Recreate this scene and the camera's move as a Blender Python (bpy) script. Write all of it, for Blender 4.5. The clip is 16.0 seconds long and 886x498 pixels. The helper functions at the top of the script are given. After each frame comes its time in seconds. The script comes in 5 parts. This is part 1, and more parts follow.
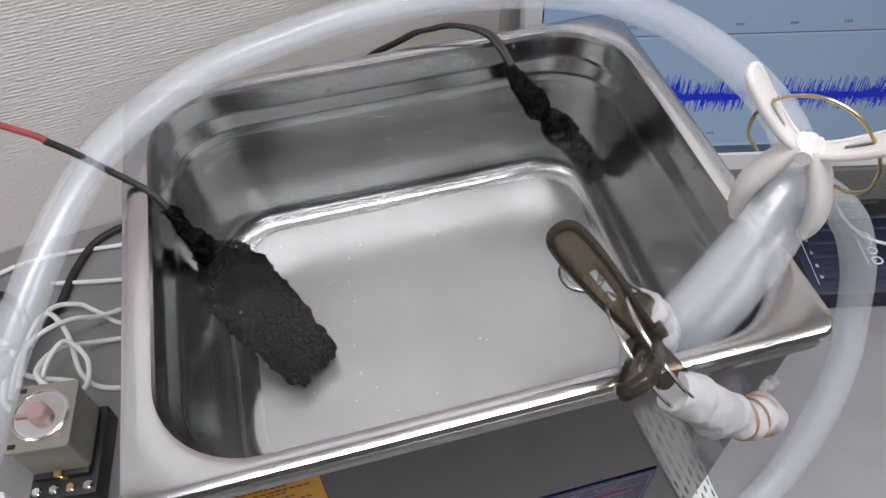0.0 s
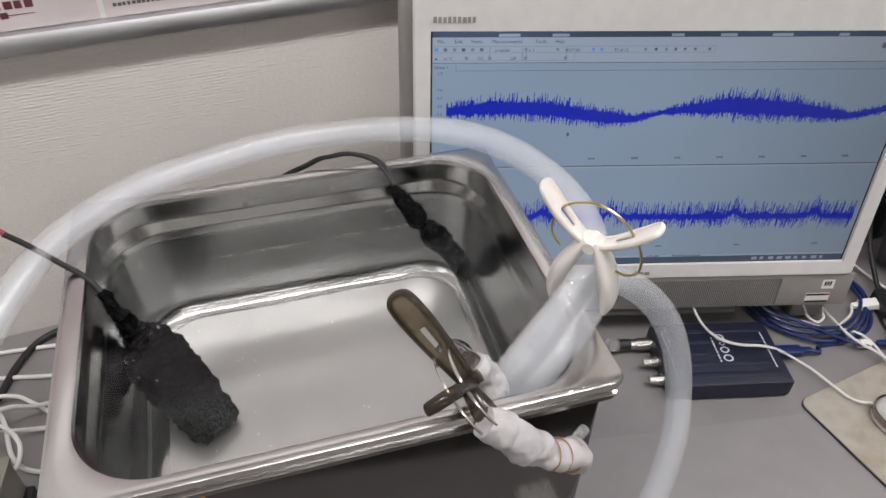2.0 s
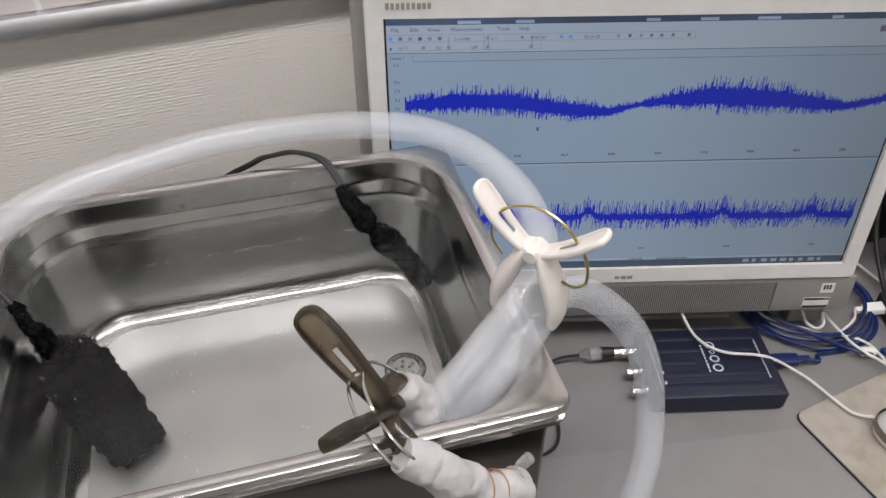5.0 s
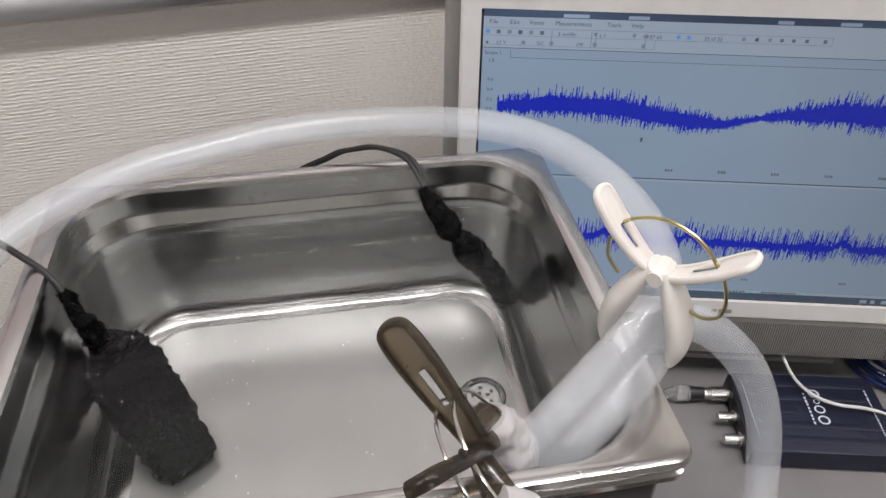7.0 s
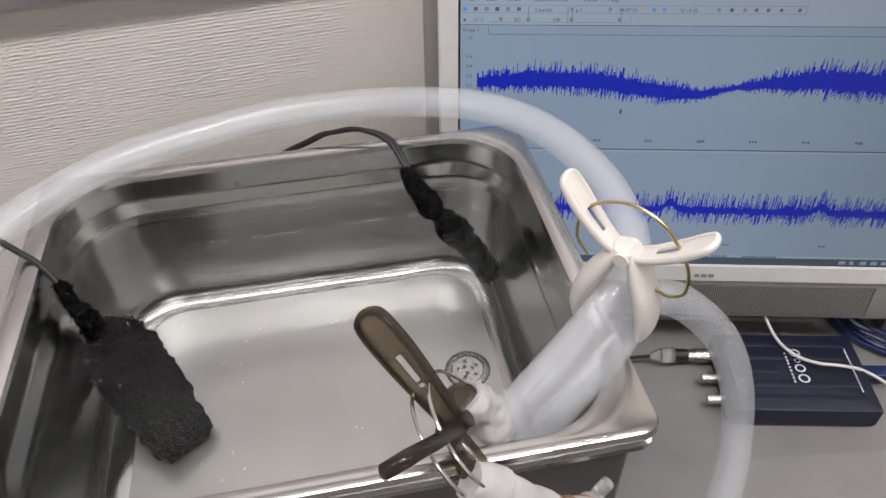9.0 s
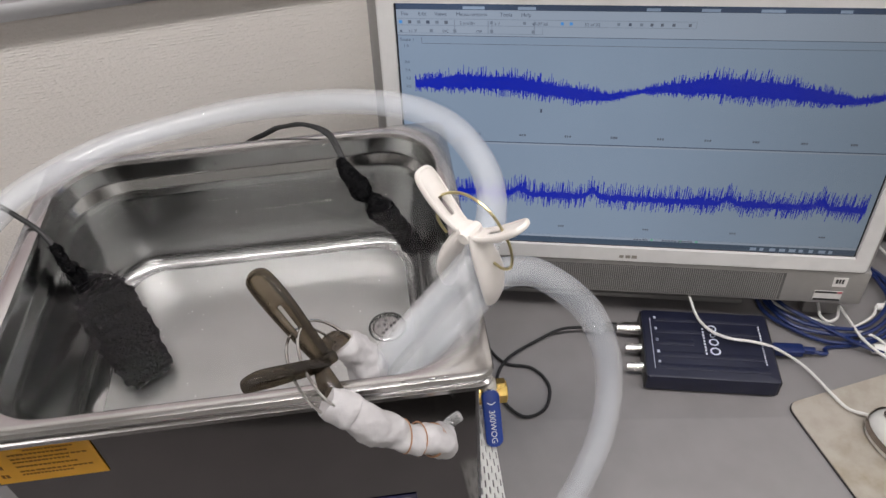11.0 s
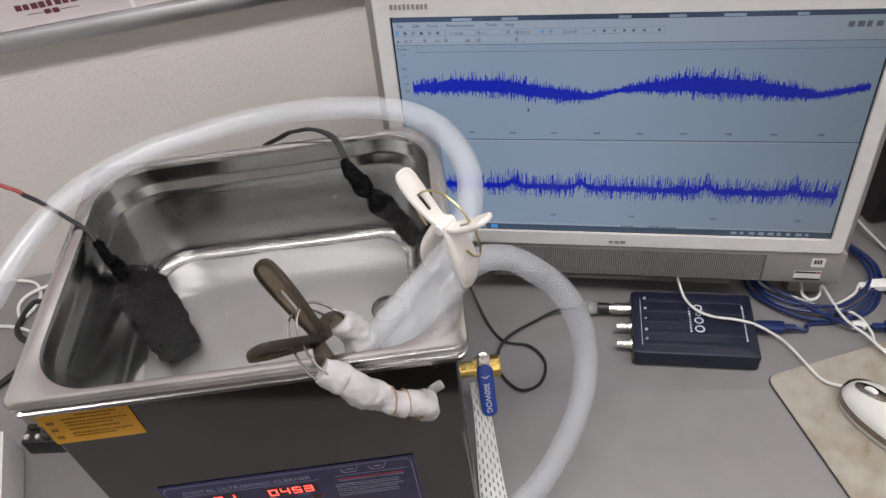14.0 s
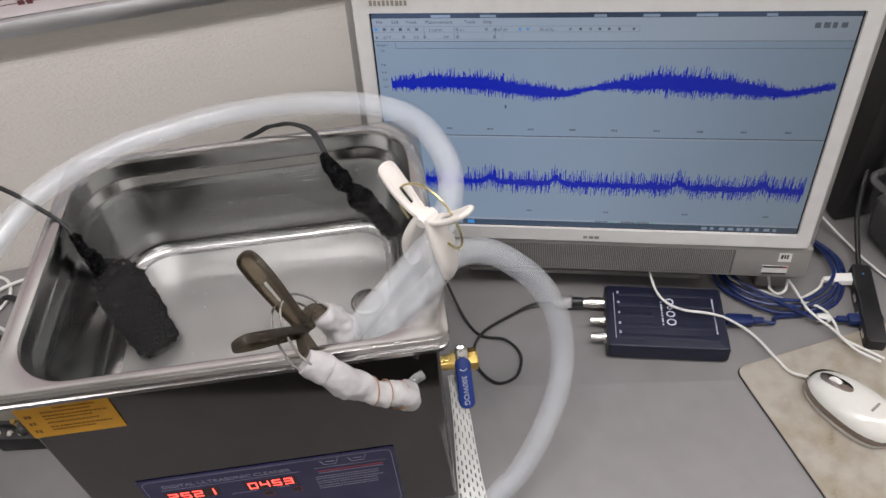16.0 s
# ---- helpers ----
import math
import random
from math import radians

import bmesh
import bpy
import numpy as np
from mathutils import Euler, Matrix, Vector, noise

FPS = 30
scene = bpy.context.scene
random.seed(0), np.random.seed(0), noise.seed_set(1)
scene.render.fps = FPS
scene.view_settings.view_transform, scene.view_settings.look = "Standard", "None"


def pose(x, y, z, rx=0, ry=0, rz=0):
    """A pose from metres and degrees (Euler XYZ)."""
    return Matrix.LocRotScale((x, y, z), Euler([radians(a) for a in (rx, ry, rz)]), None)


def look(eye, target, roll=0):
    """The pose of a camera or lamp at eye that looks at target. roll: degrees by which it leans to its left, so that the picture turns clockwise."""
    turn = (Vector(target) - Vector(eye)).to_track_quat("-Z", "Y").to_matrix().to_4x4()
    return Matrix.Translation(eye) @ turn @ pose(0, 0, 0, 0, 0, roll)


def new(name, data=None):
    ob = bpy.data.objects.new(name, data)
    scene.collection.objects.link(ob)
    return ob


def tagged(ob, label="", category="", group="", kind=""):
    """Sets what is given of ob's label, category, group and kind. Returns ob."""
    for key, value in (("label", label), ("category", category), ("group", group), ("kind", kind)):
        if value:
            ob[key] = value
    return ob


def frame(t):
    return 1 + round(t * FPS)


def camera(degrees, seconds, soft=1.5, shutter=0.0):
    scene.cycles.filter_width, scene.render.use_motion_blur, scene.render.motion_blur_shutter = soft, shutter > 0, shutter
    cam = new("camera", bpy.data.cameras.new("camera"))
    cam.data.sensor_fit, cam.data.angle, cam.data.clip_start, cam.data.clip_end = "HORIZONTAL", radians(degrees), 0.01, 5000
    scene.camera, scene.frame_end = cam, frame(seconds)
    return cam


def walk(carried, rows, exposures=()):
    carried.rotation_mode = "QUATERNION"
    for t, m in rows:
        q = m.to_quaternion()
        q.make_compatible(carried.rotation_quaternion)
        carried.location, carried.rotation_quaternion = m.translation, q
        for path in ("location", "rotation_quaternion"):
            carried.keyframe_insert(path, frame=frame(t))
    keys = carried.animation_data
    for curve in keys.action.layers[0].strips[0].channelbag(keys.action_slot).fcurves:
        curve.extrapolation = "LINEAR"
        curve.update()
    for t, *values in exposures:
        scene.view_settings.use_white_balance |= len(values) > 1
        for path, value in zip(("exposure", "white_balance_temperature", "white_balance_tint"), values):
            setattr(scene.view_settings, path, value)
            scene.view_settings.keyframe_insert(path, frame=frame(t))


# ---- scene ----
cam = camera(61.6, 16.0)
PATH = [
    (0, (-0.244, -0.147, 0.614), (0.045, 1.068, -0.948), -1.8),
    (0.5, (-0.24, -0.152, 0.627), (0.203, 1.091, -0.876), 1.8),
    (1, (-0.249, -0.192, 0.652), (0.32, 1.096, -0.769), 5.1),
    (1.5, (-0.247, -0.235, 0.667), (0.312, 1.122, -0.692), 4.2),
    (2, (-0.214, -0.26, 0.669), (0.247, 1.182, -0.639), 1.7),
    (2.5, (-0.174, -0.281, 0.674), (0.276, 1.163, -0.635), 1.3),
    (3, (-0.162, -0.283, 0.675), (0.287, 1.159, -0.637), 0.0),
    (5.5, (-0.145, -0.215, 0.632), (0.229, 1.242, -0.687), 0.6),
    (6, (-0.158, -0.199, 0.622), (0.171, 1.271, -0.694), 0.7),
    (6.5, (-0.16, -0.195, 0.611), (0.133, 1.31, -0.674), -0.8),
    (7, (-0.163, -0.186, 0.599), (0.115, 1.325, -0.682), 0.6),
    (7.5, (-0.16, -0.189, 0.603), (0.078, 1.302, -0.709), -1.1),
    (8, (-0.158, -0.188, 0.604), (0.078, 1.272, -0.742), -0.9),
    (8.5, (-0.155, -0.189, 0.612), (0.084, 1.257, -0.749), -1.2),
    (9, (-0.149, -0.19, 0.62), (0.109, 1.248, -0.745), -1.2),
    (9.5, (-0.123, -0.214, 0.634), (0.138, 1.229, -0.727), -1.9),
    (12, (-0.027, -0.305, 0.717), (-0.053, 1.085, -0.721), -6.7),
    (12.5, (-0.022, -0.313, 0.726), (-0.078, 1.068, -0.719), -8.1),
    (13, (-0.01, -0.322, 0.734), (-0.05, 1.056, -0.714), -8.6),
    (13.5, (-0.004, -0.332, 0.737), (-0.028, 1.062, -0.697), -8.4),
    (14, (-0.006, -0.339, 0.74), (-0.021, 1.068, -0.681), -8.1),
    (14.5, (-0.009, -0.345, 0.739), (-0.012, 1.069, -0.675), -7.8),
    (15, (-0.012, -0.35, 0.741), (0.006, 1.06, -0.677), -7.3),
    (15.5, (-0.015, -0.349, 0.743), (0.029, 1.056, -0.68), -6.5),
    (16, (-0.016, -0.348, 0.743), (0.05, 1.05, -0.686), -5.7),
]
walk(cam, [(t, look(eye, target, roll)) for t, eye, target, roll in PATH],
     [(0.0, 0.0, 6080, 10), (1.0, 0.0, 6450, 10), (2.0, 0.0, 6500, 10), (3.0, 0.0, 6500, 10), (6.0, 0.0, 6520, 10), (9.0, 0.0, 6560, 10), (11.0, 0.0, 6520, 10), (13.0, 0.0, 6500, 10), (16.0, 0.0, 6500, 10)])


# ---- light ----
world = bpy.data.worlds.new("room_air")
scene.world = world
world.use_nodes = True
world.node_tree.nodes["Background"].inputs[0].default_value = (0.5, 0.5, 0.52, 1)
world.node_tree.nodes["Background"].inputs[1].default_value = 0.02


# ---- building helpers ----
def part(name, bm, material, parent=None, label="", smooth=True, m=None):
    """Links a bmesh as one mesh object."""
    me = bpy.data.meshes.new(name)
    bmesh.ops.recalc_face_normals(bm, faces=bm.faces)
    bm.to_mesh(me)
    bm.free()
    for mat in material if isinstance(material, (list, tuple)) else [material]:
        me.materials.append(mat)
    if smooth:
        me.shade_smooth()
        me.set_sharp_from_angle(angle=radians(35))
    ob = new(name, me)
    if parent is not None:
        ob.parent = parent
    if m is not None:
        ob.matrix_basis = m
    if label:
        ob["label"] = label
    return ob


def thing(name, m, label, category, group="", kind=""):
    ob = new(name)
    ob.empty_display_size = 0.02
    ob.matrix_basis = m
    return tagged(ob, label, category, group, kind)


def box(bm, x0, x1, y0, y1, z0, z1, bevel=0.0, seg=2, m=None):
    """Adds a box with rounded edges to bm; returns its vertices."""
    b = bmesh.new()
    bmesh.ops.create_cube(b, size=1)
    bmesh.ops.transform(b, verts=b.verts, matrix=Matrix.Translation(((x0 + x1) / 2, (y0 + y1) / 2, (z0 + z1) / 2)) @ Matrix.Diagonal((x1 - x0, y1 - y0, z1 - z0, 1)))
    if bevel:
        bmesh.ops.bevel(b, geom=b.edges[:], offset=bevel, segments=seg, affect="EDGES", profile=0.5)
    add(bm, b, m)


def add(bm, other, m=None):
    """Moves the mesh of other into bm."""
    if m is not None:
        bmesh.ops.transform(other, verts=other.verts, matrix=m)
    me = bpy.data.meshes.new("tmp")
    other.to_mesh(me)
    other.free()
    bm.from_mesh(me)
    bpy.data.meshes.remove(me)


def solid(*boxes, bevel=0.0, seg=2):
    bm = bmesh.new()
    for b in boxes:
        box(bm, *b, bevel=bevel, seg=seg)
    return bm


def rod(bm, a, b, r0, r1=None, n=16, cap=True):
    """Adds a cylinder or cone from a to b."""
    a, b = Vector(a), Vector(b)
    o = bmesh.new()
    bmesh.ops.create_cone(o, cap_ends=cap, segments=n, radius1=r0, radius2=r0 if r1 is None else r1, depth=(b - a).length)
    add(bm, o, Matrix.Translation((a + b) / 2) @ (b - a).to_track_quat("Z", "Y").to_matrix().to_4x4())


def lathe(bm, profile, n=24, m=None):
    """Adds a turned body: profile of (radius, height)."""
    o = bmesh.new()
    rings = [[o.verts.new((r * math.cos(2 * math.pi * k / n), r * math.sin(2 * math.pi * k / n), z)) for k in range(n)] for r, z in profile]
    for p, q in zip(rings, rings[1:]):
        for k in range(n):
            o.faces.new((p[k], p[(k + 1) % n], q[(k + 1) % n], q[k]))
    o.faces.new(rings[0][::-1])
    o.faces.new(rings[-1])
    add(bm, o, m)


def rounded(x0, x1, y0, y1, r, n=8):
    """Corners of a rounded rectangle, anticlockwise."""
    out = []
    for cx, cy, a0 in ((x1 - r, y1 - r, 0), (x0 + r, y1 - r, 90), (x0 + r, y0 + r, 180), (x1 - r, y0 + r, 270)):
        for k in range(n + 1):
            a = radians(a0 + 90 * k / n)
            out.append((cx + r * math.cos(a), cy + r * math.sin(a)))
    return out


def loft(bm, rings, close_first=False, close_last=False):
    """Skins rings of equal length (lists of 3D points)."""
    vs = [[bm.verts.new(p) for p in ring] for ring in rings]
    n = len(vs[0])
    for p, q in zip(vs, vs[1:]):
        for k in range(n):
            bm.faces.new((p[k], p[(k + 1) % n], q[(k + 1) % n], q[k]))
    if close_first:
        bm.faces.new(vs[0][::-1])
    if close_last:
        bm.faces.new(vs[-1])
    return vs


def slab(x0, x1, y0, y1, r, z0, z1, soft=0.001, n=6):
    """A plate with rounded plan corners and softened rims."""
    bm = bmesh.new()
    rings = []
    for inset, z in ((soft, z0), (0, z0 + soft), (0, z1 - soft), (soft * 0.3, z1 - soft * 0.3), (soft, z1)):
        rings.append([(x, y, z) for x, y in rounded(x0 + inset, x1 - inset, y0 + inset, y1 - inset, max(r - inset, 0.0003), n)])
    loft(bm, rings, True, True)
    return bm


def smooth_path(pts, n=12):
    """Points along a smooth curve through pts (tuples of any length)."""
    P = [np.array(p, float) for p in pts]
    P = [2 * P[0] - P[1]] + P + [2 * P[-1] - P[-2]]
    out = []
    for i in range(1, len(P) - 2):
        a, b, c, d = P[i - 1 : i + 3]
        for k in range(n):
            s = k / n
            out.append(0.5 * (2 * b + (c - a) * s + (2 * a - 5 * b + 4 * c - d) * s * s + (3 * b - a - 3 * c + d) * s**3))
    out.append(P[-2])
    return out


def sweep(bm, pts, radius, n=12, per=10, caps=True, shape=None, fold=None):
    """A tube along a smooth curve; radius may be a function of 0..1; shape gives (across, up) factors."""
    path = [Vector(p) for p in smooth_path(pts, per)]
    side = None
    rings = []
    for i, p in enumerate(path):
        d = (path[min(i + 1, len(path) - 1)] - path[max(i - 1, 0)]).normalized()
        if side is None:
            side = d.cross(Vector((0, 0, 1)))
            side = side.normalized() if side.length > 0.05 else Vector((1, 0, 0))
        side = (side - d * side.dot(d)).normalized()
        up = side.cross(d)
        u = i / (len(path) - 1)
        r = radius(u) if callable(radius) else radius
        fx, fy = shape(u) if shape else (1, 1)
        f = fold(u) if fold else 0.0
        ring = []
        for k in range(n):
            a = 2 * math.pi * k / n
            q = r * (1 + f * math.cos(5 * a + 1.0))
            ring.append(p + side * (q * fx * math.cos(a)) + up * (q * fy * math.sin(a)))
        rings.append(ring)
    loft(bm, rings, caps, caps)
    return bm


def cable(name, pts, r, material, parent=None, label="", n=8, per=8):
    return part(name, sweep(bmesh.new(), pts, r, n, per), material, parent, label)


def lettering(name, text, size, material, m, parent=None, align="LEFT", depth=0.0001, label=""):
    """Raised letters in the built-in font, turned into a mesh."""
    cu = bpy.data.curves.new(name, "FONT")
    cu.body, cu.size, cu.align_x, cu.extrude = text, size, align, depth
    cu.resolution_u = 3
    tmp = bpy.data.objects.new("tmp", cu)
    me = bpy.data.meshes.new_from_object(tmp)
    bpy.data.objects.remove(tmp)
    me.materials.clear()
    me.materials.append(material)
    ob = new(name, me)
    ob.parent = parent
    ob.matrix_basis = m
    if label:
        ob["label"] = label
    return ob


# ---- materials ----
class Nodes:
    """A node material with short ways to add nodes."""

    def __init__(self, name, color=(0.5, 0.5, 0.5), rough=0.5, metal=0.0, **more):
        self.mat = bpy.data.materials.new(name)
        self.mat.use_nodes = True
        self.t = self.mat.node_tree
        self.bsdf = self.t.nodes["Principled BSDF"]
        self.set(Base_Color=(*color, 1), Roughness=rough, Metallic=metal, **more)

    def set(self, **values):
        for k, v in values.items():
            self.bsdf.inputs[k.replace("_", " ")].default_value = v

    def node(self, kind, **settings):
        n = self.t.nodes.new(kind)
        for k, v in settings.items():
            if k in n.inputs:
                n.inputs[k].default_value = v
            else:
                setattr(n, k, v)
        return n

    def link(self, a, b):
        self.t.links.new(a, b)

    def coords(self, scale=(1, 1, 1), which="Object"):
        c = self.node("ShaderNodeTexCoord")
        mp = self.node("ShaderNodeMapping")
        mp.inputs["Scale"].default_value = scale
        self.link(c.outputs[which], mp.inputs["Vector"])
        return mp.outputs[0]

    def noise(self, scale, detail=3.0, stretch=(1, 1, 1), rough=0.5, which="Object"):
        n = self.node("ShaderNodeTexNoise")
        n.inputs["Scale"].default_value = scale
        n.inputs["Detail"].default_value = detail
        n.inputs["Roughness"].default_value = rough
        self.link(self.coords(stretch, which), n.inputs["Vector"])
        return n.outputs["Fac"]

    def ramp(self, fac, *stops):
        r = self.node("ShaderNodeValToRGB")
        e = r.color_ramp.elements
        while len(e) < len(stops):
            e.new(0.5)
        for el, (pos, col) in zip(e, stops):
            el.position = pos
            el.color = (*col, 1) if len(col) == 3 else col
        self.link(fac, r.inputs[0])
        return r.outputs[0]

    def span(self, fac, a, b, lo=0.0, hi=1.0):
        r = self.node("ShaderNodeMapRange")
        for k, v in zip(("From Min", "From Max", "To Min", "To Max"), (lo, hi, a, b)):
            r.inputs[k].default_value = v
        self.link(fac, r.inputs["Value"])
        return r.outputs[0]

    def bump(self, height, strength=0.3, distance=0.001):
        b = self.node("ShaderNodeBump")
        b.inputs["Strength"].default_value = strength
        b.inputs["Distance"].default_value = distance
        self.link(height, b.inputs["Height"])
        last = self.bsdf.inputs["Normal"]
        if last.is_linked:
            self.link(last.links[0].from_socket, b.inputs["Normal"])
        self.link(b.outputs[0], last)
        return b

    def color(self, socket):
        self.link(socket, self.bsdf.inputs["Base Color"])

    def rough(self, socket):
        self.link(socket, self.bsdf.inputs["Roughness"])


def plain(name, color, rough=0.5, metal=0.0, vary=0.12, scale=60, bump=0.0, **more):
    """A surface with a slight unevenness of tone and gloss."""
    m = Nodes(name, color, rough, metal, **more)
    n = m.noise(scale, 4)
    m.color(m.ramp(n, (0.3, tuple(c * (1 - vary) for c in color)), (0.7, tuple(min(1, c * (1 + vary)) for c in color))))
    m.rough(m.span(m.noise(scale * 0.4, 2), max(0.02, rough - 0.08), min(1, rough + 0.08), 0.3, 0.7))
    if bump:
        m.bump(m.noise(scale * 8, 3), bump, 0.0004)
    return m.mat


def steel(name, color, rough, stretch, scale=40, fine=0.15):
    """Brushed stainless steel with its grain along one axis, smears and dried drops."""
    m = Nodes(name, color, rough, 1.0)
    grain = m.noise(scale, 5, stretch, 0.7)
    smear = m.noise(14, 4)
    m.color(m.ramp(smear, (0.3, tuple(c * 0.86 for c in color)), (0.7, color)))
    add_ = m.node("ShaderNodeMath", operation="ADD")
    m.link(m.span(grain, -0.02, 0.03, 0.3, 0.7), add_.inputs[0])
    m.link(m.span(smear, rough - 0.02, rough + 0.04, 0.3, 0.7), add_.inputs[1])
    m.rough(add_.outputs[0])
    if fine:
        m.bump(grain, fine, 0.0003)
    return m.mat


STEEL_IN = steel("deep_drawn_steel", (0.455, 0.455, 0.45), 0.18, (1, 1, 0.15), 90, 0.0)
STEEL_FLOOR = steel("satin_tank_floor_steel", (0.46, 0.465, 0.455), 0.31, (1, 1, 1), 50, 0.0)
STEEL_RIM = steel("satin_rim_steel", (0.60, 0.585, 0.575), 0.20, (1, 1, 1), 60, 0.0)
# body steel darkened in colour for the dark surroundings it would mirror
STEEL_BODY = steel("darkened_brushed_steel", (0.135, 0.127, 0.124), 0.09, (60, 60, 1), 12, 0.0)
TABLE = plain("grey_laminate", (0.225, 0.213, 0.215), 0.45, vary=0.05, scale=25, bump=0.05)
WHITE_PLASTIC = plain("white_plastic", (0.78, 0.77, 0.75), 0.35, vary=0.04)
SILVER_PLASTIC = plain("silver_painted_plastic", (0.30, 0.29, 0.28), 0.4, 0.3, vary=0.05)
BLACK_PLASTIC = plain("black_plastic", (0.015, 0.015, 0.016), 0.4, vary=0.2)
NAVY = plain("navy_painted_metal", (0.008, 0.010, 0.028), 0.48, vary=0.15, bump=0.15)
CHROME = plain("nickel_plate", (0.75, 0.73, 0.70), 0.16, 1.0, vary=0.06)
BRASS = plain("brass", (0.75, 0.52, 0.16), 0.28, 1.0, vary=0.15)


def wallpaper():
    """Cream vinyl wallpaper with a fine horizontal woven relief."""
    m = Nodes("woven_vinyl_wallpaper", (0.66, 0.61, 0.54), 0.65)
    rows = m.node("ShaderNodeTexWave", wave_type="BANDS", bands_direction="Z", wave_profile="SIN")
    for k, v in (("Scale", 88.0), ("Distortion", 1.0), ("Detail", 2.0), ("Detail Scale", 1.3)):
        rows.inputs[k].default_value = v
    m.link(m.coords(), rows.inputs["Vector"])
    dash = m.noise(330, 2, (0.55, 1, 0.9), 0.55)
    mul = m.node("ShaderNodeMath", operation="MULTIPLY")
    m.link(m.span(rows.outputs["Fac"], 0.35, 1.0), mul.inputs[0])
    m.link(m.span(dash, 0.0, 1.0, 0.3, 0.7), mul.inputs[1])
    big = m.noise(3, 3)
    m.color(m.ramp(big, (0.3, (0.72, 0.68, 0.635)), (0.7, (0.78, 0.74, 0.695))))
    m.bump(mul.outputs[0], 1.0, 0.00080)
    return m.mat


WALL = wallpaper()
PAINT = plain("white_wall_paint", (0.7, 0.69, 0.66), 0.7, vary=0.03, scale=3)
CARPET = plain("dark_carpet", (0.03, 0.028, 0.026), 0.95, vary=0.3, scale=200, bump=0.5)
CEIL = plain("ceiling_board", (0.60, 0.60, 0.59), 0.8, vary=0.04, scale=20)

# ---- the room ----
WALL_YAW = 6.3
ROOM = pose(-0.41, 0.478, 0, 0, 0, WALL_YAW)


def structure(name, bm, material, label, m=None, category=""):
    return tagged(part(name, bm, material, None, m=m), label, category or name.split("_")[0], kind="structure")


structure("wall_north", solid((-2.2, 2.8, 0, 0.12, -0.72, 1.9)), WALL, "cream woven-textured vinyl wallpaper wall behind the desk", ROOM)
structure("wall_west", solid((-2.32, -2.2, -3.4, 0.12, -0.72, 1.9)), PAINT, "plain white side wall of the room", ROOM)
structure("wall_east", solid((2.8, 2.92, -3.4, 0.12, -0.72, 1.9)), PAINT, "plain white side wall of the room", ROOM)
structure("wall_south", solid((-2.32, 2.92, -3.52, -3.4, -0.72, 1.9)), PAINT, "plain white far wall of the room", ROOM)
structure("floor", solid((-2.32, 2.92, -3.52, 0.12, -0.78, -0.72)), CARPET, "dark grey carpet floor", ROOM)
structure("ceiling", solid((-2.32, 2.92, -3.52, 0.12, 1.9, 1.96)), CEIL, "white ceiling boards", ROOM)

desk = thing("desk", ROOM, "grey laminate office desk against the papered wall", "desk")
part("desktop", slab(-1.1, 1.5, -0.655, -0.004, 0.004, -0.03, 0.0, 0.002), TABLE, desk)
for x in (-1.05, 1.42):
    part("leg_panel", solid((x, x + 0.03, -0.62, -0.03, -0.72, -0.03), bevel=0.002), SILVER_PLASTIC, desk)


def ceiling_light(x, y, power):
    """A ceiling fixture with a white tray and a lit diffuser."""
    th = thing("ceiling_light", ROOM @ pose(x, y, 1.9), "white fluorescent ceiling fixture, lit", "lamp", "ceiling lights")
    part("tray", slab(-0.65, 0.65, -0.12, 0.12, 0.01, -0.06, -0.002, 0.004), WHITE_PLASTIC, th)
    la = bpy.data.lights.new("tube_light", "AREA")
    la.shape, la.size, la.size_y, la.energy, la.color = "RECTANGLE", 1.25, 0.16, power, (1.0, 0.965, 0.965)
    ob = new("tube_light", la)
    ob.parent = th
    ob.matrix_basis = pose(0, 0, -0.066)


ceiling_light(0.35, -0.80, 25)
ceiling_light(0.35, -2.7, 15)
ceiling_light(2.0, -0.9, 13)
ceiling_light(-1.4, -0.9, 11)

# ---- notice board on the wall ----
ALU = steel("anodised_rail", (0.70, 0.71, 0.73), 0.42, (60, 1, 1), 20, 0.05)
PAPER = plain("pinkish_paper", (0.62, 0.55, 0.56), 0.8, vary=0.06, scale=12)
INK = plain("dark_red_ink", (0.12, 0.03, 0.04), 0.7)
INK_GREY = plain("grey_ink", (0.10, 0.09, 0.10), 0.7)
board = thing("notice_board", ROOM, "white notice board with an aluminium rail, papers pinned up", "notice board")
part("panel", solid((-1.2, 0.75, -0.010, -0.001, 0.36, 1.2)), WHITE_PLASTIC, board)
bm = bmesh.new()
prof = [(0.000, 0.3455), (-0.014, 0.3455), (-0.0195, 0.3475), (-0.021, 0.3530), (-0.021, 0.3610), (-0.0185, 0.3655), (-0.012, 0.3665), (0.000, 0.3665)]
loft(bm, [[(x, y - 0.0005, z) for y, z in prof] for x in (-1.2, 0.75)], True, True)
part("rail", bm, ALU, board, "grey aluminium bottom rail")
notice = thing("paper_notice", ROOM, "pinkish paper notice with dark red printed lines on the board", "paper")
part("sheet", solid((-0.30, 0.085, -0.0118, -0.0104, 0.368, 0.70)), PAPER, notice)
notice_b = thing("paper_notice", ROOM, "pinkish paper notice with small grey printed lines on the board", "paper")
part("sheet", solid((0.090, 0.40, -0.0118, -0.0104, 0.368, 0.70)), PAPER, notice_b)


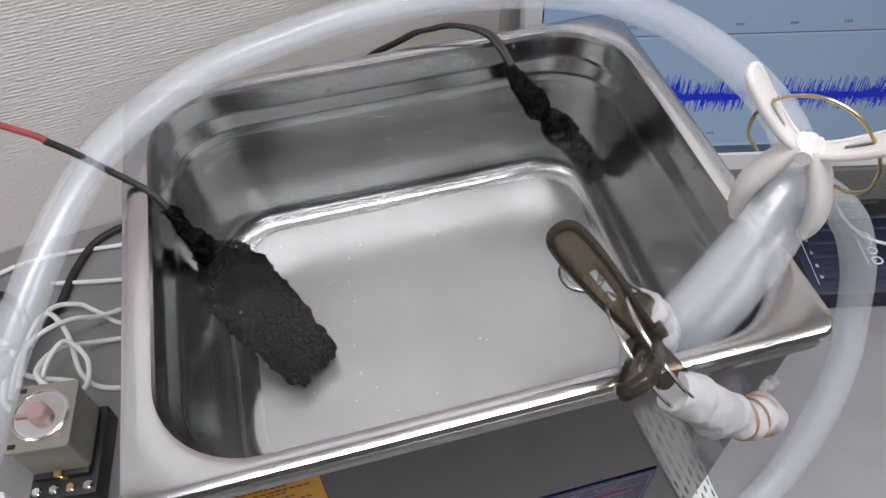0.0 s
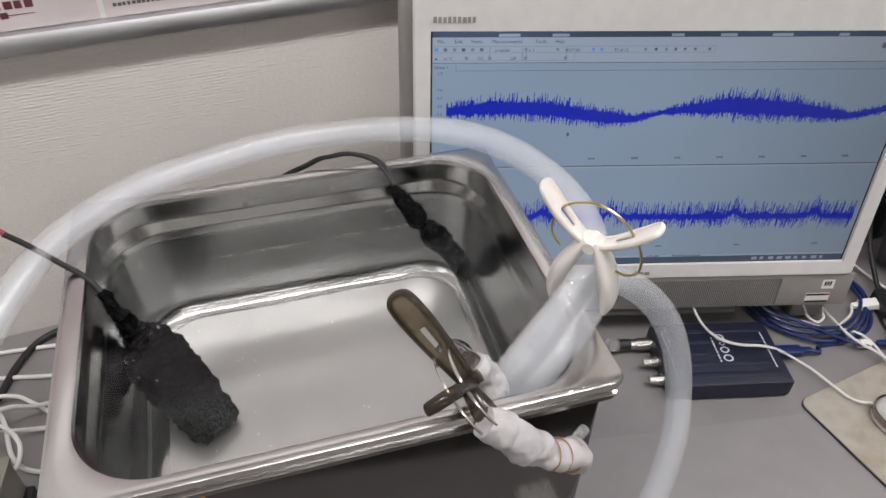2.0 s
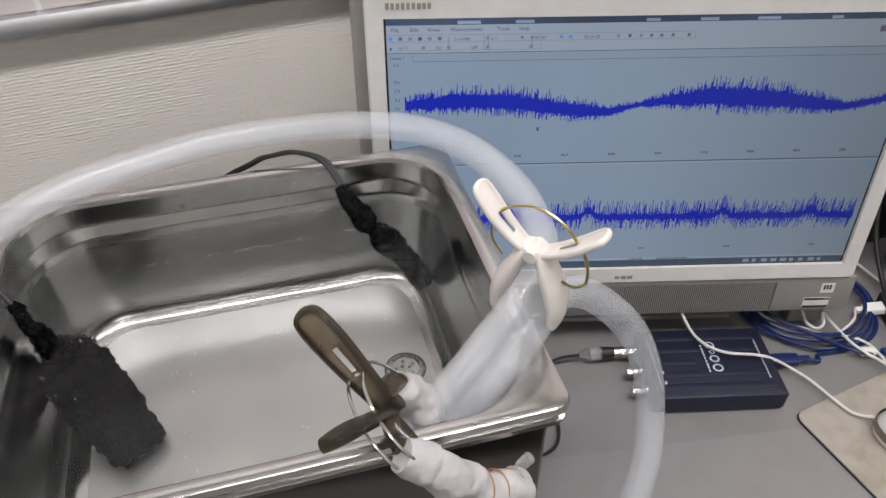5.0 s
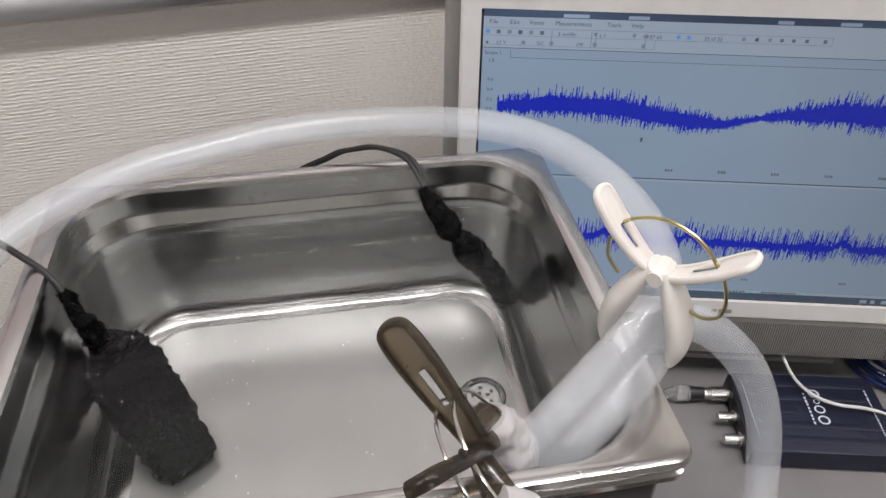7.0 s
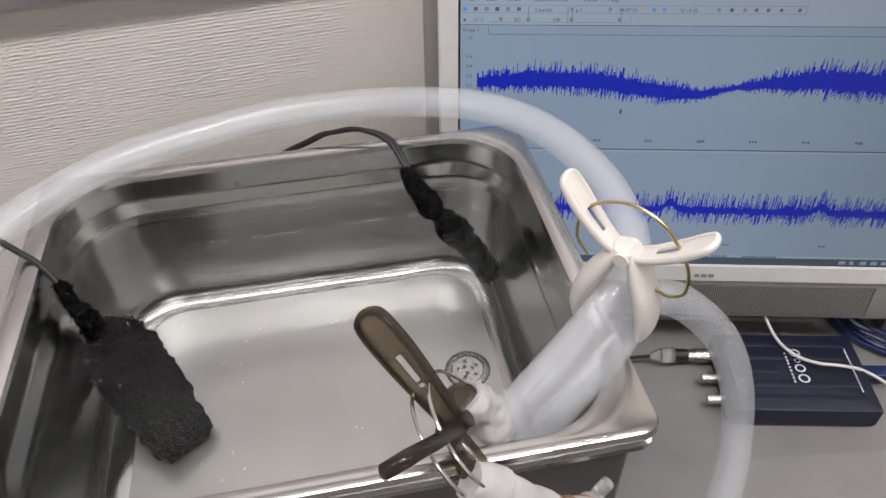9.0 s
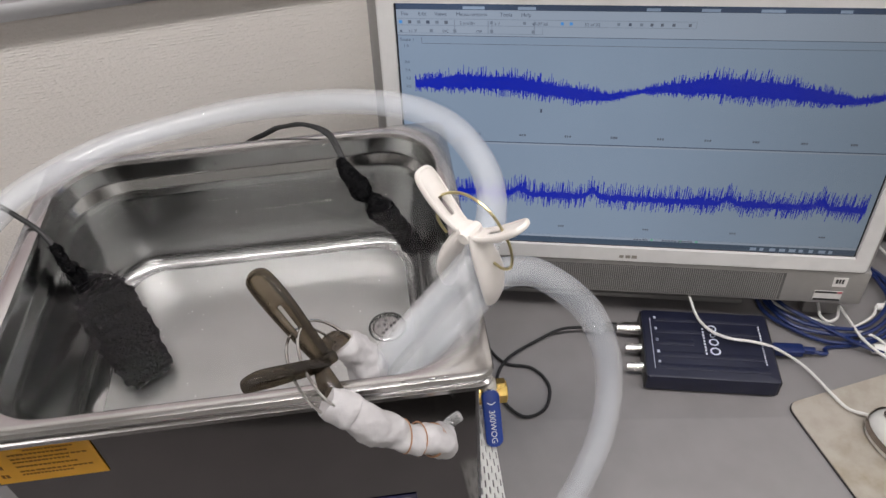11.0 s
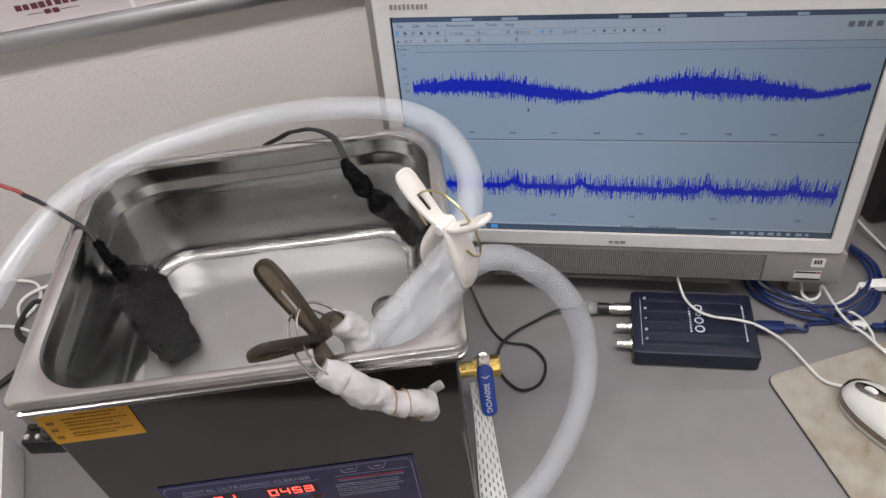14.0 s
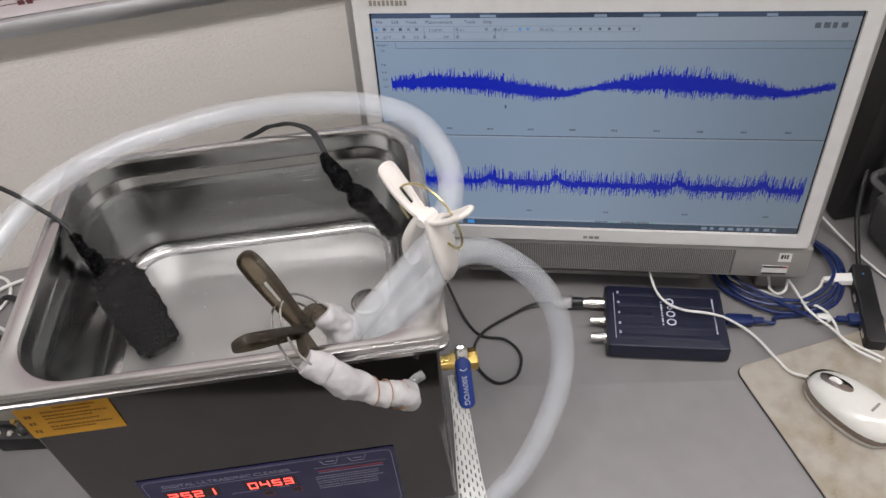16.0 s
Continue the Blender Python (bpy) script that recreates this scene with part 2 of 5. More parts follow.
def bars(x0, x1, z, h, y, n, rng, gap=0.25):
    """A line of n small upright blocks of uneven width, as unreadable writing."""
    bm = bmesh.new()
    w = (x1 - x0) / n
    for k in range(n):
        a = x0 + k * w
        box(bm, a, a + w * (1 - gap * rng.uniform(0.6, 1.5)), y - 0.0002, y, z - h / 2 * rng.uniform(0.8, 1.0), z + h / 2 * rng.uniform(0.8, 1.0))
    return bm


rng = random.Random(3)
part("printed_line", bars(-0.034, 0.034, 0.3905, 0.0075, -0.0119, 8, rng), INK, notice, smooth=False)
part("printed_line", bars(-0.006, 0.012, 0.3815, 0.006, -0.0119, 2, rng), INK, notice, smooth=False)
part("printed_rule", solid((-0.026, 0.032, -0.0121, -0.0119, 0.3812, 0.3818)), INK, notice, smooth=False)
part("printed_line", bars(-0.20, -0.05, 0.402, 0.008, -0.0119, 14, rng), INK, notice, smooth=False)
part("printed_line", bars(0.098, 0.150, 0.3790, 0.0036, -0.0119, 12, rng), INK_GREY, notice_b, smooth=False)
INK_BLUE = plain("blue_ink", (0.03, 0.05, 0.25), 0.7)
for x0, x1 in ((0.096, 0.128), (0.150, 0.166)):
    part("printed_rule", solid((x0, x1, -0.0121, -0.0119, 0.3850, 0.3885)), INK_BLUE, notice_b, "dark blue printed bar", smooth=False)
part("printed_line", bars(0.175, 0.25, 0.3860, 0.005, -0.0119, 9, rng), INK_GREY, notice_b, smooth=False)

# ---- ultrasonic cleaner ----
RIM_Z, WATER_Z, FLOOR_Z = 0.290, 0.251, 0.145


def rings_of(levels, n=10):
    """Rounded rectangles (inset from the rim's outline as left, right, front, back; radius; height)."""
    out = []
    for l, r, f, b, rad, z in levels:
        out.append([(x, y, z) for x, y in rounded(-0.360 + l, -r, f, 0.298 - b, rad, n)])
    return out


cleaner = thing("ultrasonic_cleaner", pose(0, 0, 0), "stainless steel ultrasonic cleaner with an open water-filled tank on the desk", "ultrasonic cleaner")
bm = bmesh.new()
BACK = 0.0060
loft(bm, rings_of([(l, r, f, b + (BACK if k < 10 else 0.0), rad, z) for k, (l, r, f, b, rad, z) in enumerate([
    (0.010, 0.010, 0.010, 0.010, 0.006, 0.270), (0.004, 0.004, 0.004, 0.004, 0.008, 0.2705), (0.0015, 0.0015, 0.0015, 0.0015, 0.009, 0.2725),
    (0.0015, 0.0015, 0.0015, 0.0015, 0.009, 0.2765), (0.004, 0.004, 0.004, 0.004, 0.008, 0.2780), (0.004, 0.004, 0.004, 0.004, 0.008, 0.2800), (0.001, 0.001, 0.001, 0.001, 0.010, 0.2825),
    (0, 0, 0, 0, 0.011, 0.2860), (0.0012, 0.0012, 0.0012, 0.0012, 0.011, 0.2890), (0.004, 0.004, 0.004, 0.004, 0.010, RIM_Z),
    (0.013, 0.012, 0.0085, 0.014, 0.050, RIM_Z), (0.0155, 0.0145, 0.011, 0.0165, 0.050, 0.2885), (0.0165, 0.0155, 0.012, 0.0175, 0.050, 0.285),
])]))
part("rim", bm, STEEL_RIM, cleaner, "satin rolled steel rim")
# side wall: straight collar, a rounded ledge, the sloping lower wall and a tight fillet
bm = bmesh.new()
levels = [(0.0165, 0.050, 0.285), (0.0172, 0.050, 0.2712), (0.0175, 0.050, 0.2690), (0.0181, 0.050, 0.2672), (0.0216, 0.049, 0.2602), (0.0222, 0.049, 0.2585), (0.0225, 0.049, 0.2560), (0.0230, 0.049, 0.2500), (0.0262, 0.048, 0.225)]
for k in range(0, 11):
    a = radians(90 * k / 10)
    levels.append((0.0345 + 0.017 * (1 - math.cos(a)), 0.045 - 0.012 * (1 - math.cos(a)), FLOOR_Z + 0.017 * (1 - math.sin(a))))
wall = [(s, s - 0.001, s - 0.0045, s + 0.001 + 0.055 * max(0.0, 0.250 - z), rad, z) for s, rad, z in levels]
loft(bm, rings_of(wall))
part("tank", bm, STEEL_IN, cleaner, "deep-drawn polished steel tank with rounded corners")
bm = bmesh.new()
loft(bm, rings_of([wall[-1], tuple(v + 0.01 for v in wall[-1][:4]) + (0.025, FLOOR_Z)]), False, True)
part("tank_floor", bm, STEEL_FLOOR, cleaner, "satin steel tank floor")
bm = bmesh.new()
loft(bm, rings_of([(0.010, 0.010, 0.010, 0.010 + BACK, 0.004, 0.272), (0.010, 0.010, 0.010, 0.010 + BACK, 0.004, 0.012)]), False, True)
part("body", bm, STEEL_BODY, cleaner, "brushed stainless steel housing, colour darkened for dark reflections")
for x in (-0.32, -0.04):
    for y in (0.04, 0.26):
        bm = bmesh.new()
        rod(bm, (x, y, 0.0), (x, y, 0.013), 0.012, 0.014)
        part("foot", bm, BLACK_PLASTIC, cleaner, "black rubber foot")

# drain strainer in the tank's floor
DARK_HOLE = plain("dark_hole", (0.02, 0.02, 0.02), 0.6)
bm = bmesh.new()
lathe(bm, [(0.0185, 0.0), (0.0185, 0.0012), (0.0172, 0.0020), (0.0150, 0.0020), (0.0140, 0.0010), (0.0135, 0.0006)], 32)
drain = part("drain_strainer", bm, STEEL_IN, cleaner, "round perforated drain strainer", m=pose(-0.0725, 0.1415, FLOOR_Z) @ Matrix.Diagonal((0.86, 0.86, 1, 1)))
bm = bmesh.new()
lathe(bm, [(0.0186, 0.0004), (0.0197, 0.0004), (0.0197, 0.0002)], 32)
part("seat_gap", bm, DARK_HOLE, drain, "dark gap round the strainer")
for r, n in ((0.0040, 3), (0.0085, 5)):
    for k in range(n):
        bm = bmesh.new()
        a = 2 * math.pi * k / n + r * 50
        lathe(bm, [(0.0016, 0.0006), (0.0016, 0.0012)], 10, Matrix.Translation((r * math.cos(a), r * math.sin(a), 0)))
        part("drain_hole", bm, DARK_HOLE, drain)

# yellow caution label
YELLOW = plain("orange_yellow_label", (0.62, 0.31, 0.02), 0.45, vary=0.06)
BROWN_INK = plain("brown_ink", (0.18, 0.08, 0.01), 0.6)
label_part = part("caution_label", solid((-0.349, -0.274, 0.0090, 0.0098, 0.2205, 0.2635), bevel=0.0002, seg=1), YELLOW, cleaner, "orange-yellow caution label with small print")
for z, a, b in ((0.2590, -0.318, -0.285), (0.2545, -0.330, -0.290), (0.2495, -0.330, -0.279), (0.2455, -0.330, -0.292), (0.2400, -0.330, -0.288), (0.2340, -0.330, -0.280), (0.2300, -0.330, -0.295)):
    part("print", bars(a, b, z, 0.0018, 0.0089, 14, rng), BROWN_INK, label_part, smooth=False)
for z in (0.251, 0.241, 0.230):
    part("pictogram", bars(-0.344, -0.338, z, 0.0045, 0.0089, 2, rng), BROWN_INK, label_part, smooth=False)

# control panel with red digits
PANEL_BLUE = plain("navy_overlay", (0.018, 0.018, 0.075), 0.35, vary=0.08)
PANEL_LINE = plain("pale_print", (0.26, 0.26, 0.36), 0.5)
LED_DARK = plain("led_window", (0.03, 0.005, 0.008), 0.15)
LED = Nodes("red_led_digits", (0.6, 0.02, 0.02), 0.4)
LED.set(Emission_Color=(1.0, 0.08, 0.06, 1), Emission_Strength=3.0)
LED = LED.mat
panel = part("control_panel", solid((-0.301, -0.063, 0.0088, 0.0098, 0.020, 0.1285), bevel=0.0003, seg=1), PANEL_BLUE, cleaner, "navy control panel overlay with red digits")
bm = bmesh.new()
outer, inner = rounded(-0.298, -0.066, 0.023, 0.1255, 0.007), rounded(-0.2972, -0.0668, 0.0238, 0.1247, 0.0065)
loft(bm, [[(x, 0.0087, z) for x, z in outer], [(x, 0.0086, z) for x, z in inner]])
part("border_line", bm, PANEL_LINE, panel, smooth=False)
lettering("title_text", "DIGITAL ULTRASONIC CLEANER", 0.0082, PANEL_LINE, pose(-0.282, 0.0086, 0.1105, 90, 0, 0), panel)
part("rule", solid((-0.284, -0.155, 0.0085, 0.0087, 0.1070, 0.1075)), PANEL_LINE, panel, smooth=False)
part("rule", solid((-0.140, -0.072, 0.0085, 0.0087, 0.1085, 0.1090)), PANEL_LINE, panel, smooth=False)
RED_INK = plain("red_print", (0.35, 0.04, 0.06), 0.5)
part("red_rule", solid((-0.138, -0.076, 0.0085, 0.0087, 0.1015, 0.1035)), RED_INK, panel, smooth=False)
part("rule", solid((-0.138, -0.076, 0.0085, 0.0087, 0.0985, 0.0995)), PANEL_LINE, panel, smooth=False)
for z in (0.0925, 0.0885, 0.0835, 0.0795, 0.0745, 0.0705):
    part("print", bars(-0.142, -0.072 - rng.uniform(0, 0.012), z, 0.0018, 0.0086, 22, rng), PANEL_LINE, panel, smooth=False)
for x in (-0.124, -0.098):
    bm = bmesh.new()
    for a, b in (((-0.009, 0.004), (-0.006, -0.003)), ((-0.006, -0.003), (0.005, -0.003)), ((0.005, -0.003), (0.008, 0.006)), ((-0.004, 0.002), (0.004, 0.002))):
        rod(bm, (x + a[0], 0.0087, 0.1165 + a[1]), (x + b[0], 0.0087, 0.1165 + b[1]), 0.00035, n=6)
    part("basin_icon", bm, PANEL_LINE, panel, smooth=False)
SEG = {"0": "abcdef", "1": "bc", "2": "abged", "3": "abgcd", "4": "fgbc", "5": "afgcd"}


def seven(text, x0, x1, z, h):
    """Seven-segment digits."""
    bm = bmesh.new()
    w = (x1 - x0) / len(text)
    for k, ch in enumerate(text):
        l, r, t, s = x0 + k * w, x0 + k * w + w * 0.62, h / 2, 0.0007
        lines = dict(a=((l, t), (r, t)), b=((r, t), (r, 0)), c=((r, 0), (r, -t)), d=((l, -t), (r, -t)), e=((l, 0), (l, -t)), f=((l, t), (l, 0)), g=((l, 0), (r, 0)))
        for c in SEG[ch]:
            (ax, az), (bx, bz) = lines[c]
            box(bm, min(ax, bx) - s, max(ax, bx) + s, 0.0083, 0.0086, z + min(az, bz) - s, z + max(az, bz) + s)
    return bm


for text, a, b in (("2521", -0.280, -0.234), ("0453", -0.205, -0.160)):
    win = part("display", solid((a - 0.004, b + 0.001, 0.0086, 0.0089, 0.0855, 0.1015)), LED_DARK, panel, "dark red display window")
    for k, ch in enumerate(text):
        w = (b - a) / 4
        part("digit", seven(ch, a + k * w, a + (k + 1) * w, 0.0935, 0.0100), LED, win, "glowing red digit", smooth=False)
for x in (-0.272, -0.245, -0.190, -0.163):
    b_ = part("button", slab(x - 0.005, x + 0.005, -0.005, 0.005, 0.0015, 0, 0.0006, 0.0003), BLACK_PLASTIC, panel, m=pose(0, 0.0088, 0.0755, 90, 0, 0))
    bm = bmesh.new()
    loft(bm, [[(px, py, 0.0007) for px, py in rounded(x - 0.0046, x + 0.0046, -0.0046, 0.0046, 0.0015)], [(px, py, 0.00075) for px, py in rounded(x - 0.004, x + 0.004, -0.004, 0.004, 0.0012)]])
    part("button_ring", bm, RED_INK, b_, "red outline", smooth=False)
for x in (-0.224, -0.212, -0.180):
    part("print", bars(x, x + 0.012, 0.0840, 0.0014, 0.0086, 5, rng), PANEL_LINE, panel, smooth=False)

# side handle: black grip with a chrome cap
bm = bmesh.new()
sweep(bm, [(-0.350, 0.030, 0.205), (-0.366, 0.030, 0.206), (-0.372, 0.045, 0.208), (-0.372, 0.20, 0.208), (-0.366, 0.215, 0.206), (-0.350, 0.215, 0.205)], 0.005, 12)
handle = part("carry_handle", bm, BLACK_PLASTIC, cleaner, "black side grip")
bm = bmesh.new()
lathe(bm, [(0.0085, 0), (0.0085, 0.003), (0.006, 0.006), (0.004, 0.0095), (0.0008, 0.011)], 18, pose(-0.350, 0.030, 0.205, 0, -90, 0))
part("chrome_cap", bm, CHROME, handle, "shiny chrome end cap")

# brass ball valve with a blue lever
BLUE_GRIP = plain("blue_vinyl", (0.015, 0.05, 0.28), 0.35, vary=0.1)
WHITE_INK = plain("white_print", (0.75, 0.76, 0.78), 0.5)
valve = thing("ball_valve", pose(0, 0.128, 0.082), "brass ball valve with a blue lever on the cleaner's side", "valve")
bm = bmesh.new()
rod(bm, (-0.012, 0, 0), (0.006, 0, 0), 0.0085, n=24)
rod(bm, (0.004, 0, 0), (0.022, 0, 0), 0.0115, n=24)
part("valve_body", bm, BRASS, valve)
bm = bmesh.new()
rod(bm, (0.0215, 0, 0), (0.0310, 0, 0), 0.0120, n=6)
rod(bm, (0.0310, 0, 0), (0.0323, 0, 0), 0.0105, 0.0095, n=24)
part("hex_nut", bm, BRASS, valve, "yellow brass hexagonal nut", smooth=False)
bm = bmesh.new()
rod(bm, (0.0145, -0.002, 0.009), (0.0145, -0.006, 0.019), 0.004, n=16)
part("stem", bm, CHROME, valve)
LEV = Matrix.Translation((0.0145, -0.002, 0.019)) @ pose(0, 0, 0, 55, 0, 0)
lever = part("lever", slab(-0.0085, 0.0085, -0.0640, -0.006, 0.0075, 0.000, 0.0050, 0.0018), BLUE_GRIP, valve, "blue vinyl-dipped lever with white lettering", m=LEV)
part("lever_neck", slab(-0.007, 0.007, -0.012, 0.0075, 0.0065, 0.0006, 0.0036, 0.0005), CHROME, lever, "bare steel lever end")
bm = bmesh.new()
rod(bm, (0, 0, 0.0034), (0, 0, 0.0066), 0.0048, n=6)
rod(bm, (0, 0, 0.0066), (0, 0, 0.0085), 0.0024, n=12)
part("lever_nut", bm, CHROME, lever)
lettering("lever_text", "300WOG", 0.0082, WHITE_INK, pose(-0.0028, -0.026, 0.0051, 0, 0, -90), lever)
bm = bmesh.new()
sweep(bm, [(-0.004, -0.0185, 0.0051), (0.0, -0.0205, 0.0051), (0.004, -0.0185, 0.0051)], 0.0005, 6)
part("lever_mark", bm, WHITE_INK, lever)

# white perforated strap beside the housing
STRAP = plain("white_perforated_plastic", (0.72, 0.72, 0.70), 0.5, vary=0.04)
strap = thing("perforated_strap", pose(0, 0, 0), "white perforated plastic strap hanging beside the steel housing", "strap")
bm = bmesh.new()
line = smooth_path([(-0.002, 0.013, 0.118, 0.070), (-0.003, 0.016, 0.085, 0.045), (-0.006, 0.018, 0.05, 0.018), (-0.008, 0.020, 0.02, 0.004), (-0.010, 0.024, -0.02, 0.0025), (-0.012, 0.028, -0.08, 0.0025)], 14)
grid = []
for i, (xa, xb, y, z) in enumerate(line):
    grid.append([bm.verts.new((xa + (xb - xa) * k / 18, y, z + 0.001 * math.sin(k * 0.33))) for k in range(19)])
for i in range(len(grid) - 1):
    for k in range(18):
        slit = k % 3 == 1 and (i + 2 * (k // 3 % 2)) % 4 < 2
        if not slit:
            bm.faces.new((grid[i][k], grid[i][k + 1], grid[i + 1][k + 1], grid[i + 1][k]))
ob = part("band", bm, STRAP, strap)
sol = ob.modifiers.new("thickness", "SOLIDIFY")
sol.thickness = 0.0012

# water in the tank
WATER = Nodes("clear_water", (1, 1, 1), 0.0, 0.0, IOR=1.33, Transmission_Weight=1.0)
WATER.bump(WATER.noise(22, 1), 0.16, 0.004)

bm = bmesh.new()
loft(bm, rings_of([(0.0226, 0.0216, 0.0181, 0.0236, 0.049, WATER_Z + 0.0006), (0.0240, 0.0230, 0.0195, 0.0250, 0.048, WATER_Z + 0.0001), (0.0265, 0.0255, 0.0220, 0.0275, 0.046, WATER_Z)]), False, True)
water = part("water", bm, WATER.mat)
tagged(water, "still clear water filling the steel tank", "water", kind="structure")
water.visible_shadow = False

# drops on the steel walls and rim
DROP = Nodes("water_drop", (1, 1, 1), 0.0, 0.0, IOR=1.33, Transmission_Weight=1.0).mat
rng = random.Random(11)
spots = [(-0.223, 0.2795, 0.272, 0.0022), (-0.257, 0.2795, 0.268, 0.0012), (-0.251, 0.2795, 0.269, 0.0013), (-0.245, 0.2796, 0.270, 0.0010), (-0.213, 0.2797, 0.276, 0.0014), (-0.15, 0.2798, 0.278, 0.0010), (-0.148, 0.2797, 0.273, 0.0011), (-0.085, 0.2797, 0.282, 0.0011)]
for x, y, z, r in spots:
    bm = bmesh.new()
    bmesh.ops.create_icosphere(bm, subdivisions=2, radius=r)
    bmesh.ops.scale(bm, vec=(1, 0.5, 1.15), verts=bm.verts)
    d = part("water_drop", bm, DROP, None, m=pose(x, y, z))
    tagged(d, "small clear water drop clinging to the steel wall", "drop", "drops on the steel")
for k in range(14):
    u = rng.random()
    if k < 8:
        x, y, z = rng.uniform(-0.10, -0.03), rng.uniform(0.001, 0.004), 0.2895
    else:
        x, y, z = -0.0165, rng.uniform(0.06, 0.24), rng.uniform(0.266, 0.284)
    bm = bmesh.new()
    bmesh.ops.create_icosphere(bm, subdivisions=2, radius=rng.uniform(0.0008, 0.0016))
    bmesh.ops.scale(bm, vec=(1.5, 0.8, 0.7) if k < 8 else (0.5, 1, 1.2), verts=bm.verts)
    d = part("water_drop", bm, DROP, None, m=pose(x, y, z))
    tagged(d, "small clear water drop on the steel rim", "drop", "drops on the steel")
BUBBLE_PTS = [(rng.uniform(-0.29, -0.07), rng.uniform(0.06, 0.23)) for _ in range(40)]
bm = bmesh.new()
for x, y in BUBBLE_PTS:
    o = bmesh.new()
    bmesh.ops.create_icosphere(o, subdivisions=1, radius=rng.uniform(0.0004, 0.0008))
    add(bm, o, pose(x, y, FLOOR_Z + 0.0008))
# matte white stands in for the bright reflection inside clear bubbles
BUBBLE = plain("white_glint_bubble", (0.72, 0.73, 0.73), 0.9, vary=0.03, Specular_IOR_Level=0.0)
tagged(part("air_bubbles", bm, BUBBLE), "tiny air bubbles on the tank floor, glint painted white", "bubbles", kind="stuff")

# ---- all-in-one computer ----
MON = pose(0.191, 0.276, 0.109, -6.6, 0, -13.5)
pc = thing("computer_monitor", MON, "white and silver all-in-one computer showing two blue oscilloscope traces", "computer")
SCREEN_EDGE = plain("screen_black", (0.01, 0.01, 0.012), 0.3)


def glow(name, color, strength=1.0, uneven=0.06, rough=0.25):
    """A lit area of the display, a little uneven and dimmer to the right, under a satin screen surface."""
    m = Nodes(name, (0.01, 0.01, 0.01), rough)
    n = m.noise(5, 2)
    mix = m.node("ShaderNodeMix", data_type="RGBA", blend_type="MULTIPLY")
    mix.inputs["Factor"].default_value = 1.0
    m.link(m.ramp(n, (0.25, tuple(c * (1 - uneven) for c in color)), (0.75, tuple(c * (1 + uneven) for c in color))), mix.inputs["A"])
    # viewing-angle falloff painted into the emission, left to right
    sep = m.node("ShaderNodeSeparateXYZ")
    m.link(m.coords(), sep.inputs[0])
    m.link(m.ramp(m.span(sep.outputs["X"], 0.0, 1.0, -0.24, 0.24), (0.0, (1.08, 1.08, 1.08)), (0.5, (1.0, 0.99, 0.97)), (1.0, (0.64, 0.62, 0.58))), mix.inputs["B"])
    m.link(mix.outputs["Result"], m.bsdf.inputs["Emission Color"])
    m.set(Emission_Strength=strength)
    return m.mat


LCD_PLOT = glow("lcd_plot_area", (0.185, 0.245, 0.335))
LCD_BAR = glow("lcd_toolbar", (0.235, 0.285, 0.365))
LCD_TITLE = glow("lcd_title_bar", (0.035, 0.055, 0.10), 1.0, 0.5)
LCD_CLOUD = glow("lcd_pale_patch", (0.20, 0.26, 0.36), 1.0, 0.3)
LCD_TASK = glow("lcd_task_bar", (0.035, 0.06, 0.10), 1.0, 0.3)
LCD_LINE = glow("lcd_grey_line", (0.085, 0.10, 0.135))
LCD_SOFT = glow("lcd_soft_line", (0.135, 0.165, 0.22))
LCD_TEXT = glow("lcd_text", (0.055, 0.07, 0.11))
LCD_TRACE = glow("lcd_blue_trace", (0.0, 0.010, 0.33))
LCD_CYAN = glow("lcd_blue_icon", (0.05, 0.22, 0.55))
LCD_GREEN = glow("lcd_green_icon", (0.12, 0.35, 0.25))


def ring_frame(x0, x1, z0, z1, ix0, ix1, iz0, iz1, y0, y1, r=0.004):
    """A picture-frame bar: outer and inner outline in x, z, from y0 (front) to y1."""
    bm = bmesh.new()
    outer = rounded(x0, x1, z0, z1, r, 4)
    inner = rounded(ix0, ix1, iz0, iz1, 0.0006, 4)
    shrink = rounded(x0 + 0.002, x1 - 0.002, z0 + 0.002, z1 - 0.002, r, 4)
    loft(bm, [[(x, y, z) for x, z in pts] for pts, y in ((outer, y1), (outer, y0 + 0.002), (shrink, y0), (inner, y0 + 0.001), (inner, y0 + 0.005))])
    return bm


bezel = part("bezel", ring_frame(-0.2545, 0.2545, -0.0185, 0.2985, -0.2383, 0.2383, 0, 0.268, -0.006, 0.012), plain("off_white_bezel_plastic", (0.64, 0.63, 0.62), 0.4, vary=0.04), pc, "white plastic bezel")
screen = part("screen", solid((-0.2390, 0.2390, -0.001, 0.012, -0.001, 0.269)), SCREEN_EDGE, pc, "lit display with a blue-grey oscilloscope window")
part("housing", solid((-0.268, 0.268, 0.0125, 0.060, -0.066, 0.301), bevel=0.006, seg=3), SILVER_PLASTIC, pc, "silver-grey housing behind the bezel")
bar = part("speaker_bar", solid((-0.262, 0.262, -0.003, 0.0124, -0.066, -0.0190), bevel=0.003, seg=3), SILVER_PLASTIC, pc, "silver speaker bar with fine vertical ribs")
bm = bmesh.new()
for k in range(168):
    x = -0.205 + 0.00225 * k
    box(bm, x, x + 0.0010, -0.0038, -0.0028, -0.0615, -0.0255)
part("grille_ribs", bm, SILVER_PLASTIC, bar, smooth=False)
# flat dark strip paints the shade in the gaps between the ribs
part("grille_backing", solid((-0.206, 0.175, -0.0032, -0.0026, -0.0620, -0.0250)), plain("grille_gap_shade", (0.10, 0.098, 0.096), 0.6), bar, "darker strip in place of shade between the ribs", smooth=False)
